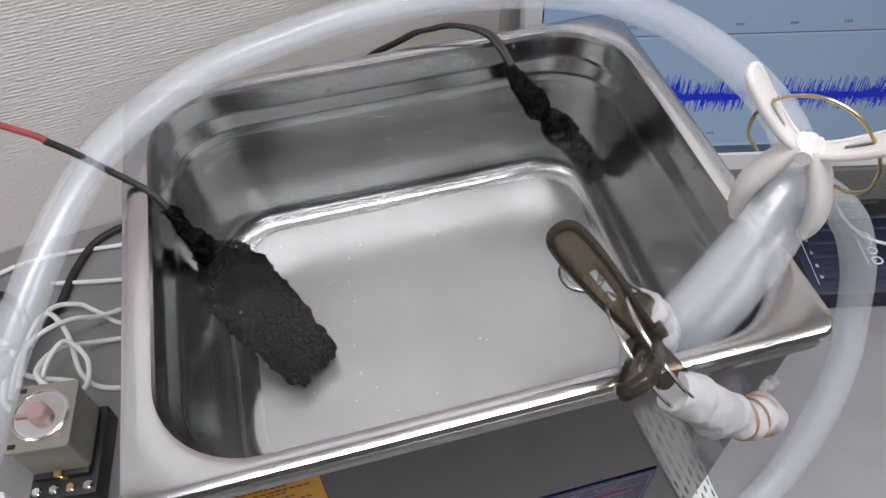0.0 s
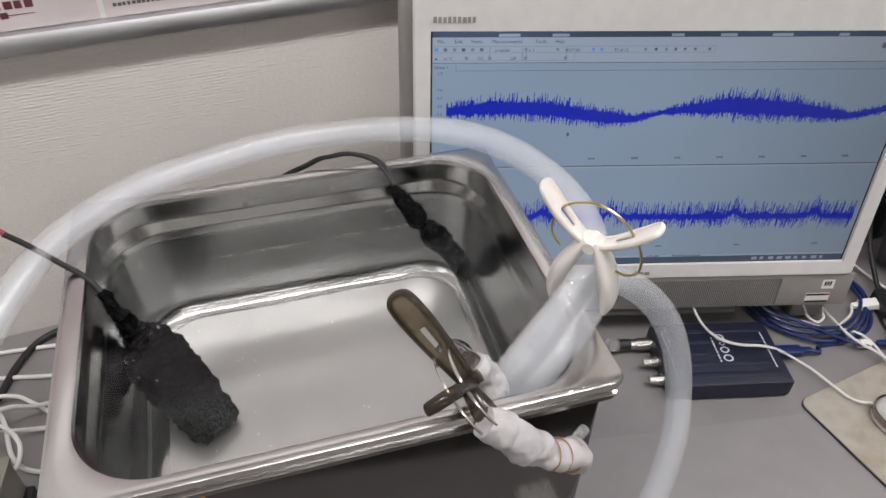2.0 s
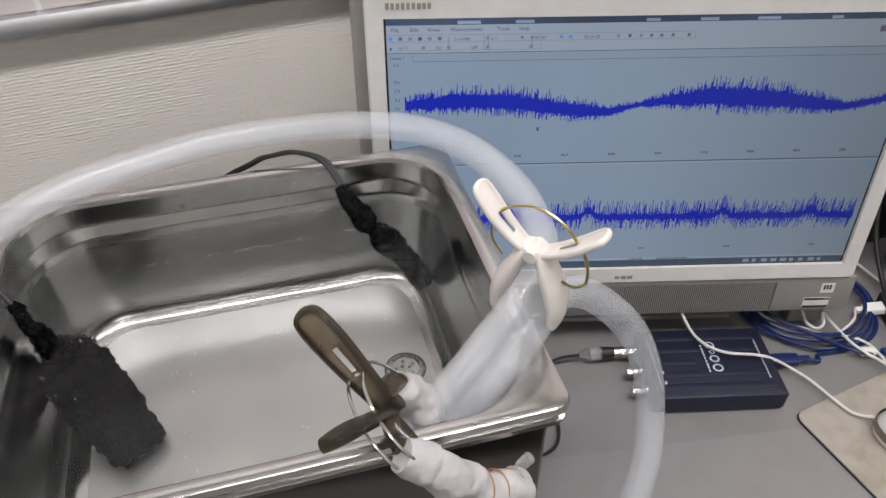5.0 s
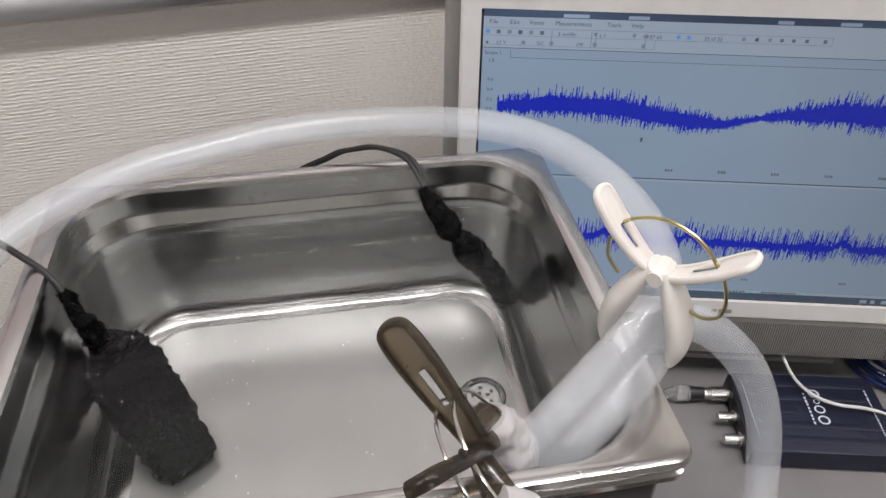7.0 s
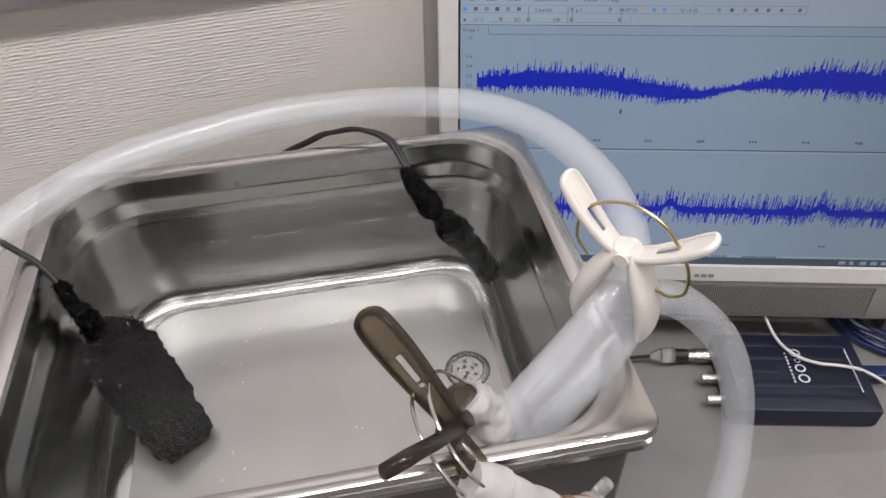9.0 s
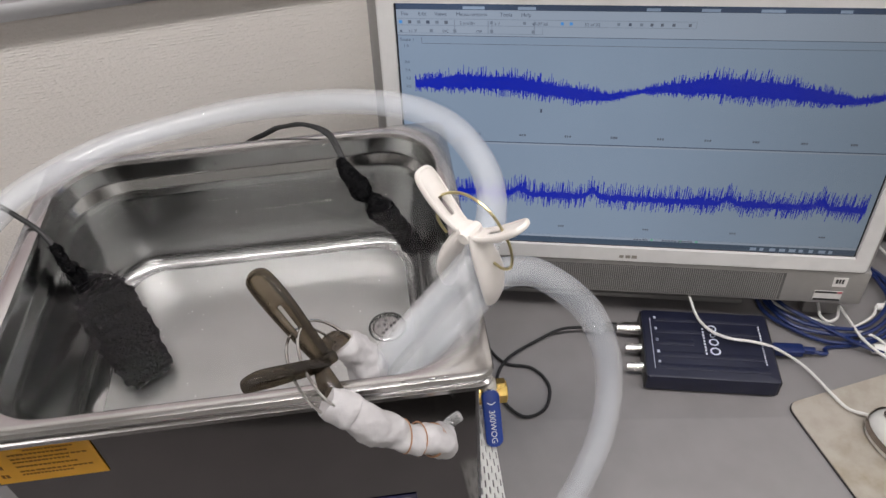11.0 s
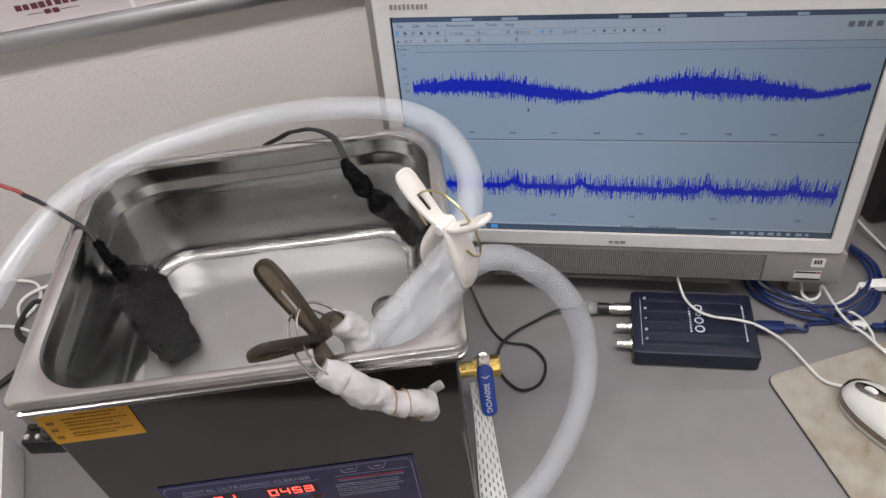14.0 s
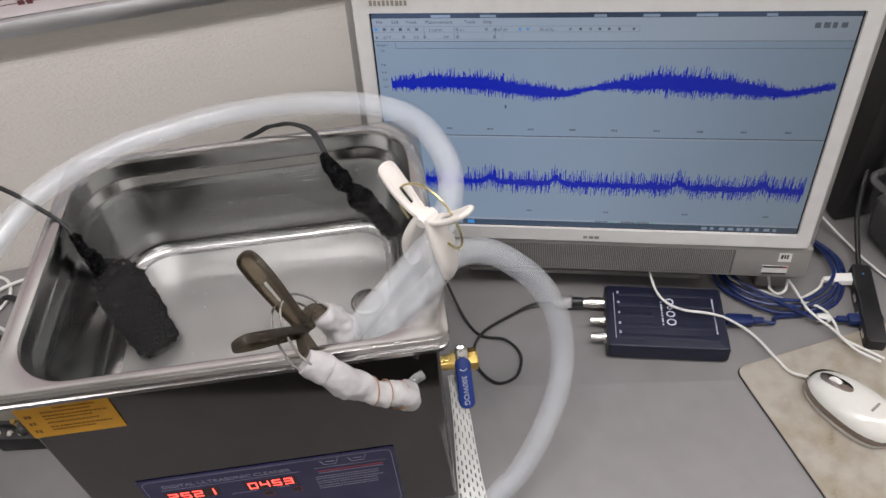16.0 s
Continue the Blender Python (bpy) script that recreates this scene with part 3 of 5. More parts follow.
part("stand", solid((-0.15, 0.15, 0.03, 0.15, -0.103, -0.096), (-0.10, 0.10, 0.06, 0.09, -0.100, 0.08), bevel=0.003), SILVER_PLASTIC, pc)
for sx in (-0.235, 0.235):
    part("support_foot", solid((sx - 0.02, sx + 0.02, 0.022, 0.075, -0.1035, -0.060), bevel=0.003), SILVER_PLASTIC, pc)
MARK = plain("grey_mark", (0.25, 0.23, 0.2), 0.5)
part("maker_mark", bars(-0.236, -0.196, 0.2790, 0.0058, -0.0061, 9, rng, 0.3), MARK, bezel, "grey maker's mark", smooth=False)
part("maker_mark", bars(-0.006, 0.014, -0.0105, 0.0045, -0.0061, 3, rng, 0.2), MARK, bezel, "grey maker's mark", smooth=False)
STICKER = plain("white_sticker", (0.7, 0.68, 0.66), 0.4)
st = part("sticker", solid((0.225, 0.2395, -0.0036, -0.0030, -0.0400, -0.0275)), STICKER, bar, "small square sticker")
part("sticker", solid((0.2095, 0.2385, -0.0036, -0.0030, -0.0600, -0.0470)), STICKER, bar, "white and black product sticker")
part("sticker_print", bars(0.2275, 0.237, -0.0325, 0.0065, -0.0036, 3, rng), BLACK_PLASTIC, bar, smooth=False)
part("sticker_print", solid((0.2100, 0.2330, -0.0039, -0.0036, -0.0498, -0.0472)), BLACK_PLASTIC, bar, smooth=False)
part("sticker_print", solid((0.2100, 0.2380, -0.0039, -0.0036, -0.0598, -0.0575)), BLACK_PLASTIC, bar, smooth=False)
part("sticker_print", solid((0.2335, 0.2380, -0.0039, -0.0036, -0.0498, -0.0472)), RED_INK, bar, smooth=False)


def lit(name, x0, x1, z0, z1, layer, material):
    """A flat lit field of the display."""
    y = -0.0012 - 0.0002 * layer
    return part(name, solid((x0, x1, y, y + 0.00015, z0, z1)), material, screen, smooth=False)


lit("title_bar", -0.2365, 0.2365, 0.2613, 0.2668, 0, LCD_TITLE)
for x, w in ((-0.175, 0.02), (-0.125, 0.016), (-0.012, 0.012), (0.035, 0.016), (0.085, 0.02), (0.15, 0.01)):
    lit("title_patch", x, x + w, 0.2618, 0.2645, 1, LCD_CLOUD)
lit("tool_area", -0.2365, 0.2365, 0.2368, 0.2611, 0, LCD_BAR)
lit("plot_area", -0.2365, 0.2365, 0.0120, 0.2363, 0, LCD_PLOT)
lit("task_bar", -0.2365, 0.2365, 0.0012, 0.0085, 0, LCD_TASK)
lit("status_bar", -0.2365, 0.2365, 0.0087, 0.0118, 0, LCD_BAR)
lit("divider", -0.2365, 0.2365, 0.1252, 0.1262, 1, LCD_TEXT)
lit("divider_edge", -0.2365, 0.2365, 0.1235, 0.1250, 1, LCD_BAR)
lit("divider", -0.2365, 0.2365, 0.2364, 0.2369, 1, LCD_TEXT)
lit("rule", -0.214, 0.2365, 0.2287, 0.2291, 1, LCD_LINE)
lit("rule", -0.2142, -0.2138, 0.2287, 0.2350, 1, LCD_LINE)
TXT = lambda s, x, z, h: lettering("screen_text", s, h, LCD_TEXT, pose(x, -0.0016, z, 90, 0, 0), screen, depth=0.00002)
for s, x in (("File", -0.232), ("Edit", -0.216), ("Views", -0.201), ("Measurements", -0.181), ("Tools", -0.141), ("Help", -0.122)):
    TXT(s, x, 0.2557, 0.0048)
for s, x in (("2 ms/div", -0.178), ("x 1", -0.146), ("49.07 kS", -0.112), ("32 of 32", -0.065)):
    TXT(s, x, 0.2476, 0.0042)
for s, x in (("±1 V", -0.226), ("DC", -0.194), ("Off", -0.163)):
    TXT(s, x, 0.2398, 0.0040)
TXT("Scope 1", -0.2345, 0.2312, 0.0042)
for s, z in (("1.0", 0.2250), ("0.6", 0.2090), ("0.4", 0.2005), ("0.2", 0.1920), ("0.0", 0.1835)):
    TXT(s, -0.2315, z, 0.0040)
for k in range(6):
    lit("tool_icon", -0.2345 + 0.0085 * k, -0.2313 + 0.0085 * k, 0.2479, 0.2509, 1, (LCD_CYAN, LCD_LINE, LCD_SOFT, LCD_TEXT, LCD_SOFT, LCD_LINE)[k])
for k, x in enumerate((-0.150, -0.120, -0.086, -0.078, -0.036, -0.026, -0.016, -0.007, 0.002, 0.012, 0.026)):
    lit("tool_icon", x, x + 0.0026, 0.2481, 0.2508, 1, (LCD_SOFT, LCD_SOFT, LCD_CYAN, LCD_CYAN, LCD_SOFT, LCD_TEXT, LCD_SOFT, LCD_LINE, LCD_LINE, LCD_LINE, LCD_LINE)[k])
for x in (-0.206, -0.184, -0.150, -0.112):
    lit("tool_icon", x, x + 0.003, 0.2398, 0.2428, 1, LCD_SOFT)
for x in (-0.183, -0.152, -0.110, -0.1485):
    lit("tool_icon", x, x + 0.0006, 0.2392, 0.2515, 2, LCD_SOFT)
lit("tool_icon", -0.234, -0.232, 0.2398, 0.2416, 2, LCD_TEXT)
part("corner_mark", bars(0.196, 0.228, 0.2525, 0.0060, -0.0015, 4, rng, 0.35), LCD_LINE, screen, smooth=False)
for x0, x1, z0, z1 in ((-0.2360, 0.0330, 0.2463, 0.2466), (-0.2360, 0.0330, 0.2524, 0.2527), (-0.2360, -0.1020, 0.2388, 0.2391), (0.0328, 0.0331, 0.2464, 0.2526), (-0.1022, -0.1019, 0.2389, 0.2464)):
    lit("tool_frame", x0, x1, z0, z1, 1, LCD_SOFT)
for k in range(9):
    part("axis_print", bars(-0.165 + 0.045 * k, -0.158 + 0.045 * k, 0.1345, 0.0025, -0.0015, 3, rng, 0.3), LCD_LINE, screen, smooth=False)
    if k % 2 == 0:
        part("axis_print", bars(-0.165 + 0.045 * k, -0.158 + 0.045 * k, 0.0240, 0.0022, -0.0015, 3, rng, 0.3), LCD_LINE, screen, smooth=False)
for x in (0.025, 0.055, 0.072):
    lit("status_icon", x, x + 0.0028, 0.0092, 0.0115, 1, LCD_GREEN)
    part("status_print", bars(x - 0.018, x - 0.002, 0.0103, 0.0018, -0.0015, 5, rng), LCD_LINE, screen, smooth=False)
for k in range(9):
    lit("task_icon", 0.130 + 0.010 * k, 0.135 + 0.010 * k + rng.uniform(-0.002, 0.002), 0.0028, 0.0066, 1, LCD_CLOUD)
for k in range(7):
    lit("task_icon", -0.230 + 0.014 * k, -0.222 + 0.014 * k, 0.0022, 0.0074, 1, (LCD_CYAN, LCD_CLOUD)[k % 2])
lit("pointer", -0.1005, -0.0985, 0.1600, 0.1640, 1, LCD_TEXT)


def trace(centre, thick, spike, x0, x1, seed, beat=0.0):
    """A noisy oscilloscope trace: one thin upright bar for each sample."""
    rng = random.Random(seed)
    bm = bmesh.new()
    x, step = x0, 0.00055
    while x < x1:
        c, t, s = centre(x), thick(x), spike(x)
        up = t * rng.uniform(0.7, 1.1) + (s * rng.random() ** 1.9)
        dn = t * rng.uniform(0.7, 1.1) + (s * 0.8 * rng.random() ** 1.9)
        if beat and (x - x0) % beat < step:
            up, dn = t * 1.2 + s * rng.uniform(0.55, 0.95), t + s * rng.uniform(0.1, 0.3)
        vs = [bm.verts.new((x + a, -0.0017, c + b)) for a, b in ((0, -dn), (step * 1.05, -dn * 0.97), (step * 1.05, up * 0.97), (0, up))]
        bm.faces.new(vs)
        x += step
    return bm


ENV_X = (-0.2225, -0.170, -0.124, -0.059, -0.035, -0.008, 0.020, 0.066, 0.113, 0.164, 0.187, 0.231)
ENV_C = (0.1880, 0.1915, 0.1895, 0.1795, 0.1785, 0.1850, 0.1890, 0.1920, 0.1890, 0.1825, 0.1795, 0.1890)
ENV_A = (0.0070, 0.0120, 0.0125, 0.0100, 0.0060, 0.0032, 0.0085, 0.0145, 0.0140, 0.0095, 0.0050, 0.0050)
part("upper_trace", trace(lambda x: float(np.interp(x, ENV_X, ENV_C)), lambda x: 0.62 * float(np.interp(x, ENV_X, ENV_A)), lambda x: 0.85 * float(np.interp(x, ENV_X, ENV_A)), -0.2225, 0.2310, 5), LCD_TRACE, screen, smooth=False)


def lower_centre(x):
    return 0.0655 - 0.012 * (x + 0.22) + 0.0075 * sum(math.exp(-(((x - p) / 0.006) ** 2)) for p in (-0.118, -0.042, 0.095, 0.185))


part("lower_trace", trace(lower_centre, lambda x: 0.0032, lambda x: 0.0175, -0.2225, 0.2310, 6, 0.0099), LCD_TRACE, screen, smooth=False)

# ---- usb oscilloscope ----
scope = thing("usb_oscilloscope", pose(0.269, 0.191, 0, 0, 0, -12.8), "navy blue usb oscilloscope box with three coaxial sockets", "oscilloscope")
case = part("case", slab(-0.069, 0.069, -0.047, 0.047, 0.004, 0.0015, 0.0260, 0.0022), NAVY, scope, "ribbed navy metal case")
for k in range(5):
    y = -0.036 + 0.0165 * k
    part("case_rib", slab(-0.055, 0.060 if k != 2 else -0.015, y, y + 0.0075, 0.0015, 0.0258, 0.0266, 0.0004), NAVY, case)
for x in (-0.0690, 0.0688):
    part("end_panel", solid((x - 0.0012, x + 0.0012, -0.0455, 0.0455, 0.003, 0.0245), bevel=0.0006), BLACK_PLASTIC, scope, "black end panel")
for k, y in enumerate((0.0285, 0.000, -0.0255)):
    bm = bmesh.new()
    rod(bm, (-0.069, y, 0.0130), (-0.073, y, 0.0130), 0.0068, n=20)
    rod(bm, (-0.073, y, 0.0130), (-0.088, y, 0.0130), 0.0048, n=20)
    sock = part("coaxial_socket", bm, CHROME, scope, "bright nickel coaxial socket")
    bm = bmesh.new()
    rod(bm, (-0.0800, y - 0.0062, 0.0130), (-0.0800, y + 0.0062, 0.0130), 0.0011, n=8)
    part("bayonet_pin", bm, CHROME, sock)
SCOPE_INK = plain("scope_print", (0.62, 0.66, 0.76), 0.5)
for k, (r, y) in enumerate(((0.0050, 0.020), (0.0028, 0.0105), (0.0048, 0.001), (0.0052, -0.0115))):
    bm = bmesh.new()
    loft(bm, [[(math.cos(2 * math.pi * q / 20) * rr * 1.1, math.sin(2 * math.pi * q / 20) * rr, 0) for q in range(20)] for rr in (r, r * 0.68)])
    part("maker_mark", bm, SCOPE_INK, case, "pale round mark", smooth=False, m=pose(0.0065, y + 0.002, 0.0269))
part("maker_mark", bars(-0.020, 0.018, 0.0, 0.0022, 0.0, 9, rng, 0.4), SCOPE_INK, case, smooth=False, m=pose(-0.0035, 0.002, 0.0269, -90, 0, -90))
part("model_print", bars(-0.028, 0.026, 0.0, 0.0019, 0.0, 20, rng, 0.45), SCOPE_INK, case, smooth=False, m=pose(0.0575, 0.000, 0.0269, -90, 0, -90))
part("socket_line", solid((-0.0603, -0.0597, -0.036, 0.034, 0.0267, 0.0269)), SCOPE_INK, case, smooth=False)
for y in (0.034, 0.018, 0.002, -0.014, -0.028):
    part("socket_print", bars(-0.0025, 0.0015, 0.0, 0.0030, 0.0, 2, rng, 0.45), SCOPE_INK, case, smooth=False, m=pose(-0.0545, y, 0.0269, -90, 0, -90))

plug = thing("coaxial_plug", pose(0.269, 0.191, 0, 0, 0, -12.8) @ pose(-0.076, 0.0285, 0.0130), "nickel coaxial plug with black body and clear strain relief", "connector")
bm = bmesh.new()
for a, b, r in ((0.002, -0.006, 0.0070), (-0.006, -0.0075, 0.0060), (-0.0075, -0.013, 0.0072), (-0.013, -0.020, 0.0055)):
    rod(bm, (a, 0, 0), (b, 0, 0), r, n=18)
part("coupling", bm, CHROME, plug, "knurled nickel coupling")
bm = bmesh.new()
rod(bm, (-0.020, 0, 0), (-0.034, 0, 0), 0.0062, 0.0068, n=18)
part("plug_body", bm, BLACK_PLASTIC, plug)
CLEAR = Nodes("clear_plastic", (0.85, 0.86, 0.85), 0.15, 0.0, Transmission_Weight=0.85, IOR=1.4).mat
bm = bmesh.new()
rod(bm, (-0.034, 0, 0), (-0.046, 0, -0.001), 0.0082, 0.0078, n=18)
rod(bm, (-0.046, 0, -0.001), (-0.058, 0, -0.002), 0.0078, 0.0032, n=18)
part("strain_relief", bm, CLEAR, plug, "clear plastic strain relief")

RUBBER = plain("black_cable_rubber", (0.012, 0.012, 0.013), 0.6, vary=0.2)
coax = thing("coaxial_cable", pose(0, 0, 0), "thin black coaxial cable looped on the desk", "cable")
cable("cable", [(-0.004, 0.305, 0.10), (0.012, 0.302, 0.03), (0.030, 0.250, 0.004), (0.047, 0.218, 0.003), (0.076, 0.206, 0.003), (0.090, 0.180, 0.003), (0.080, 0.152, 0.003), (0.056, 0.145, 0.003), (0.038, 0.166, 0.003), (0.034, 0.192, 0.006), (0.051, 0.220, 0.007), (0.093, 0.244, 0.004), (0.120, 0.250, 0.010), (0.144, 0.247, 0.0125)], 0.0018, RUBBER, coax)

# ---- usb leads and hub behind the oscilloscope ----
BLUE_CABLE = plain("blue_usb_cable", (0.008, 0.020, 0.095), 0.35, vary=0.15)
WHITE_CABLE = plain("white_cable", (0.70, 0.69, 0.67), 0.4, vary=0.05)
usb = thing("usb_cable", pose(0, 0, 0), "dark blue usb cable coiled on the desk", "cable")
rng = random.Random(21)
pts = [(0.378, 0.180, 0.0105), (0.400, 0.173, 0.006)]
for k in range(52):
    a = radians(-112 + 360 * k / 13)
    j = k / 13
    pts.append((0.440 + (0.087 - 0.006 * j + rng.uniform(-0.003, 0.003)) * math.cos(a), 0.258 + (0.080 - 0.006 * j + rng.uniform(-0.003, 0.003)) * math.sin(a), 0.0032 + 0.0035 * j + rng.uniform(0, 0.001)))
pts += [(0.445, 0.170, 0.012), (0.470, 0.165, 0.008), (0.486, 0.161, 0.008)]
cable("cable", pts, 0.0024, BLUE_CABLE, usb, n=8, per=4)
for m in (pose(0.361, 0.1815, 0.0105, 0, 0, -12), pose(0.500, 0.158, 0.010, 0, 0, 168)):
    pl = part("plug", slab(-0.018, 0.015, -0.0068, 0.0068, 0.003, -0.0045, 0.0045, 0.0015), BLUE_CABLE, usb, "blue moulded usb plug", m=m)
    part("boot", slab(0.015, 0.028, -0.0035, 0.0035, 0.002, -0.003, 0.003, 0.001), BLUE_CABLE, pl)
    part("metal_shell", slab(-0.026, -0.018, -0.0055, 0.0055, 0.001, -0.0028, 0.0028, 0.0004), CHROME, pl, "nickel shell")
bm = bmesh.new()
rod(bm, (0.452, 0.170, 0.009), (0.466, 0.167, 0.009), 0.0055, n=14)
part("tie", bm, WHITE_CABLE, usb, "white cable tie")
HUBM = Matrix.Translation((0.517, 0.176, 0)) @ pose(0, 0, 0, 0, 0, -19)
hub = thing("usb_hub", HUBM, "black plastic usb hub bar lying on the desk", "usb hub")
part("case", slab(-0.0115, 0.0115, -0.062, 0.062, 0.004, 0.001, 0.020, 0.002), BLACK_PLASTIC, hub)
for k in range(4):
    y = -0.045 + 0.028 * k
    part("port", solid((-0.0121, -0.0113, y - 0.0065, y + 0.0065, 0.007, 0.0135)), CHROME, hub, "metal usb port")
bm = bmesh.new()
lathe(bm, [(0.0012, 0), (0.0012, 0.0005)], 10, pose(0, 0.045, 0.020))
part("lamp", bm, LCD_CYAN, hub, "tiny blue indicator lamp")
cable("lead", [(0.0, 0.060, 0.012), (0.0, 0.085, 0.02), (-0.003, 0.125, 0.05), (0.005, 0.170, 0.09), (0.03, 0.215, 0.11)], 0.0032, RUBBER, hub)
wplug = thing("usb_plug", pose(0.512, 0.2215, 0.0105, 0, 0, 172), "white usb plug with its cord in the hub", "cable")
part("plug", slab(-0.015, 0.016, -0.0070, 0.0070, 0.003, -0.005, 0.005, 0.0018), WHITE_PLASTIC, wplug)
part("boot", slab(0.016, 0.026, -0.0035, 0.0035, 0.002, -0.003, 0.003, 0.001), WHITE_PLASTIC, wplug)
cordA = thing("white_cord", pose(0, 0, 0), "thin white cord crossing the blue coil on the desk", "cable")
cable("cord", [(0.350, 0.290, 0.012), (0.372, 0.250, 0.012), (0.391, 0.229, 0.012), (0.413, 0.213, 0.012), (0.432, 0.198, 0.012), (0.454, 0.203, 0.012), (0.475, 0.213, 0.012), (0.486, 0.2255, 0.0105)], 0.0016, WHITE_CABLE, cordA)
cordB = thing("white_cord", pose(0, 0, 0), "thin white cord with a small loop hanging from the computer", "cable")
cable("cord", [(0.415, 0.268, 0.045), (0.416, 0.231, 0.02), (0.411, 0.216, 0.02), (0.416, 0.206, 0.02), (0.428, 0.210, 0.02), (0.438, 0.225, 0.02), (0.442, 0.214, 0.016), (0.443, 0.183, 0.016), (0.449, 0.163, 0.016), (0.457, 0.148, 0.016), (0.469, 0.115, 0.016), (0.488, 0.093, 0.016)], 0.0017, WHITE_CABLE, cordB)
cordC = thing("white_cord", pose(0, 0, 0), "thin white cord running across the desk to the mouse pad", "cable")
cable("cord", [(0.433, 0.199, 0.01), (0.451, 0.193, 0.01), (0.465, 0.180, 0.01), (0.468, 0.158, 0.01), (0.465, 0.138, 0.01), (0.474, 0.126, 0.01), (0.498, 0.100, 0.01)], 0.0016, WHITE_CABLE, cordC)

# ---- mouse and pad ----
def stained():
    """Beige cloth with greasy brown stains."""
    m = Nodes("worn_pad_cloth", (0.55, 0.5, 0.43), 0.85)
    big, mid = m.noise(16, 5, rough=0.6), m.noise(55, 4)
    mix = m.node("ShaderNodeMix", data_type="RGBA", blend_type="MULTIPLY")
    mix.inputs["Factor"].default_value = 0.8
    m.link(m.ramp(big, (0.32, (0.20, 0.155, 0.09)), (0.40, (0.325, 0.285, 0.225)), (0.55, (0.385, 0.35, 0.305))), mix.inputs["A"])
    m.link(m.ramp(mid, (0.35, (0.82, 0.80, 0.76)), (0.6, (1, 1, 1))), mix.inputs["B"])
    m.color(mix.outputs["Result"])
    m.bump(m.noise(900, 2), 0.25, 0.0004)
    return m.mat


pad = thing("mouse_pad", pose(0.331, 0.120, 0, 0, 0, 9.5), "worn stained beige mouse pad with a black base", "mouse pad")
part("base", slab(0, 0.22, -0.25, 0, 0.012, 0.0003, 0.0024, 0.0005), BLACK_PLASTIC, pad, "black rubber base")
part("cloth", slab(0.0008, 0.2192, -0.2492, -0.0008, 0.0115, 0.0024, 0.0040, 0.0005), stained(), pad, "stained beige cloth")
GLOSS_WHITE = plain("glossy_white_plastic", (0.66, 0.65, 0.615), 0.15, vary=0.03)
mouse = thing("computer_mouse", pose(0.428, 0.044, 0.004, 0, 0, 30), "glossy white optical mouse with silver side strips", "mouse")


def hull(scale, z0, z1, lift=0.0, n=32, rows=9):
    """A low rounded shell, narrower in front (y+)."""
    bm = bmesh.new()
    rings = []
    for i in range(rows + 1):
        u = i / rows
        k = math.sqrt(max(0.0, 1 - (u * 0.985) ** 2.4))
        ring = []
        for j in range(n):
            a = 2 * math.pi * j / n
            sx, sy = math.copysign(abs(math.cos(a)) ** 0.8, math.cos(a)), math.copysign(abs(math.sin(a)) ** 0.8, math.sin(a))
            wid = 0.0295 * (1 - 0.10 * sy)
            ring.append((sx * wid * k * scale, sy * 0.051 * k * scale - 0.006 * u, z0 + (z1 - z0) * u + lift))
        rings.append(ring)
    loft(bm, rings, True, True)
    return bm


part("shell", hull(1.0, 0.010, 0.034), GLOSS_WHITE, mouse)
bm = bmesh.new()
loft(bm, [[(x * s, y * s, z) for x, y in [(math.copysign(abs(math.cos(2 * math.pi * j / 32)) ** 0.8, math.cos(2 * math.pi * j / 32)) * 0.0295 * (1 - 0.1 * math.sin(2 * math.pi * j / 32)), math.copysign(abs(math.sin(2 * math.pi * j / 32)) ** 0.8, math.sin(2 * math.pi * j / 32)) * 0.051) for j in range(32)]] for s, z in ((0.93, 0.0003), (0.985, 0.003), (0.985, 0.0085))], True, True)
part("lower_shell", bm, GLOSS_WHITE, mouse)
bm = bmesh.new()
loft(bm, [[(x * s, y * s, z) for x, y in [(math.copysign(abs(math.cos(2 * math.pi * j / 32)) ** 0.8, math.cos(2 * math.pi * j / 32)) * 0.0295 * (1 - 0.1 * math.sin(2 * math.pi * j / 32)), math.copysign(abs(math.sin(2 * math.pi * j / 32)) ** 0.8, math.sin(2 * math.pi * j / 32)) * 0.051) for j in range(32)]] for s, z in ((0.995, 0.0078), (1.018, 0.0088), (1.020, 0.0145), (0.995, 0.0172))])
part("trim_strip", bm, plain("dark_chrome_trim", (0.30, 0.265, 0.25), 0.18, 1.0, vary=0.1), mouse, "silver trim strip")
bm = bmesh.new()
lathe(bm, [(0.0085, -0.003), (0.0085, 0.0005), (0.0070, 0.0012)], 24, pose(0, 0.024, 0.0308, -14, 0, 0) @ Matrix.Diagonal((0.85, 2.2, 1, 1)))
well = part("wheel_well", bm, plain("brown_chrome", (0.26, 0.22, 0.20), 0.2, 1.0, vary=0.1), mouse, "shiny brownish oval wheel surround")
bm = bmesh.new()
lathe(bm, [(0.0085, -0.0028), (0.0095, -0.001), (0.0095, 0.001), (0.0085, 0.0028)], 24, pose(0, 0.024, 0.0255, 0, 90, 0))
part("scroll_wheel", bm, WHITE_PLASTIC, well)
part("mouse_mark", bars(-0.008, 0.008, 0, 0.003, 0, 4, rng), MARK, mouse, smooth=False, m=pose(0.0, -0.020, 0.0348, -90, 0, 0))
mcord = thing("white_cord", pose(0, 0, 0), "white mouse cord running over the blue box to the computer", "cable")
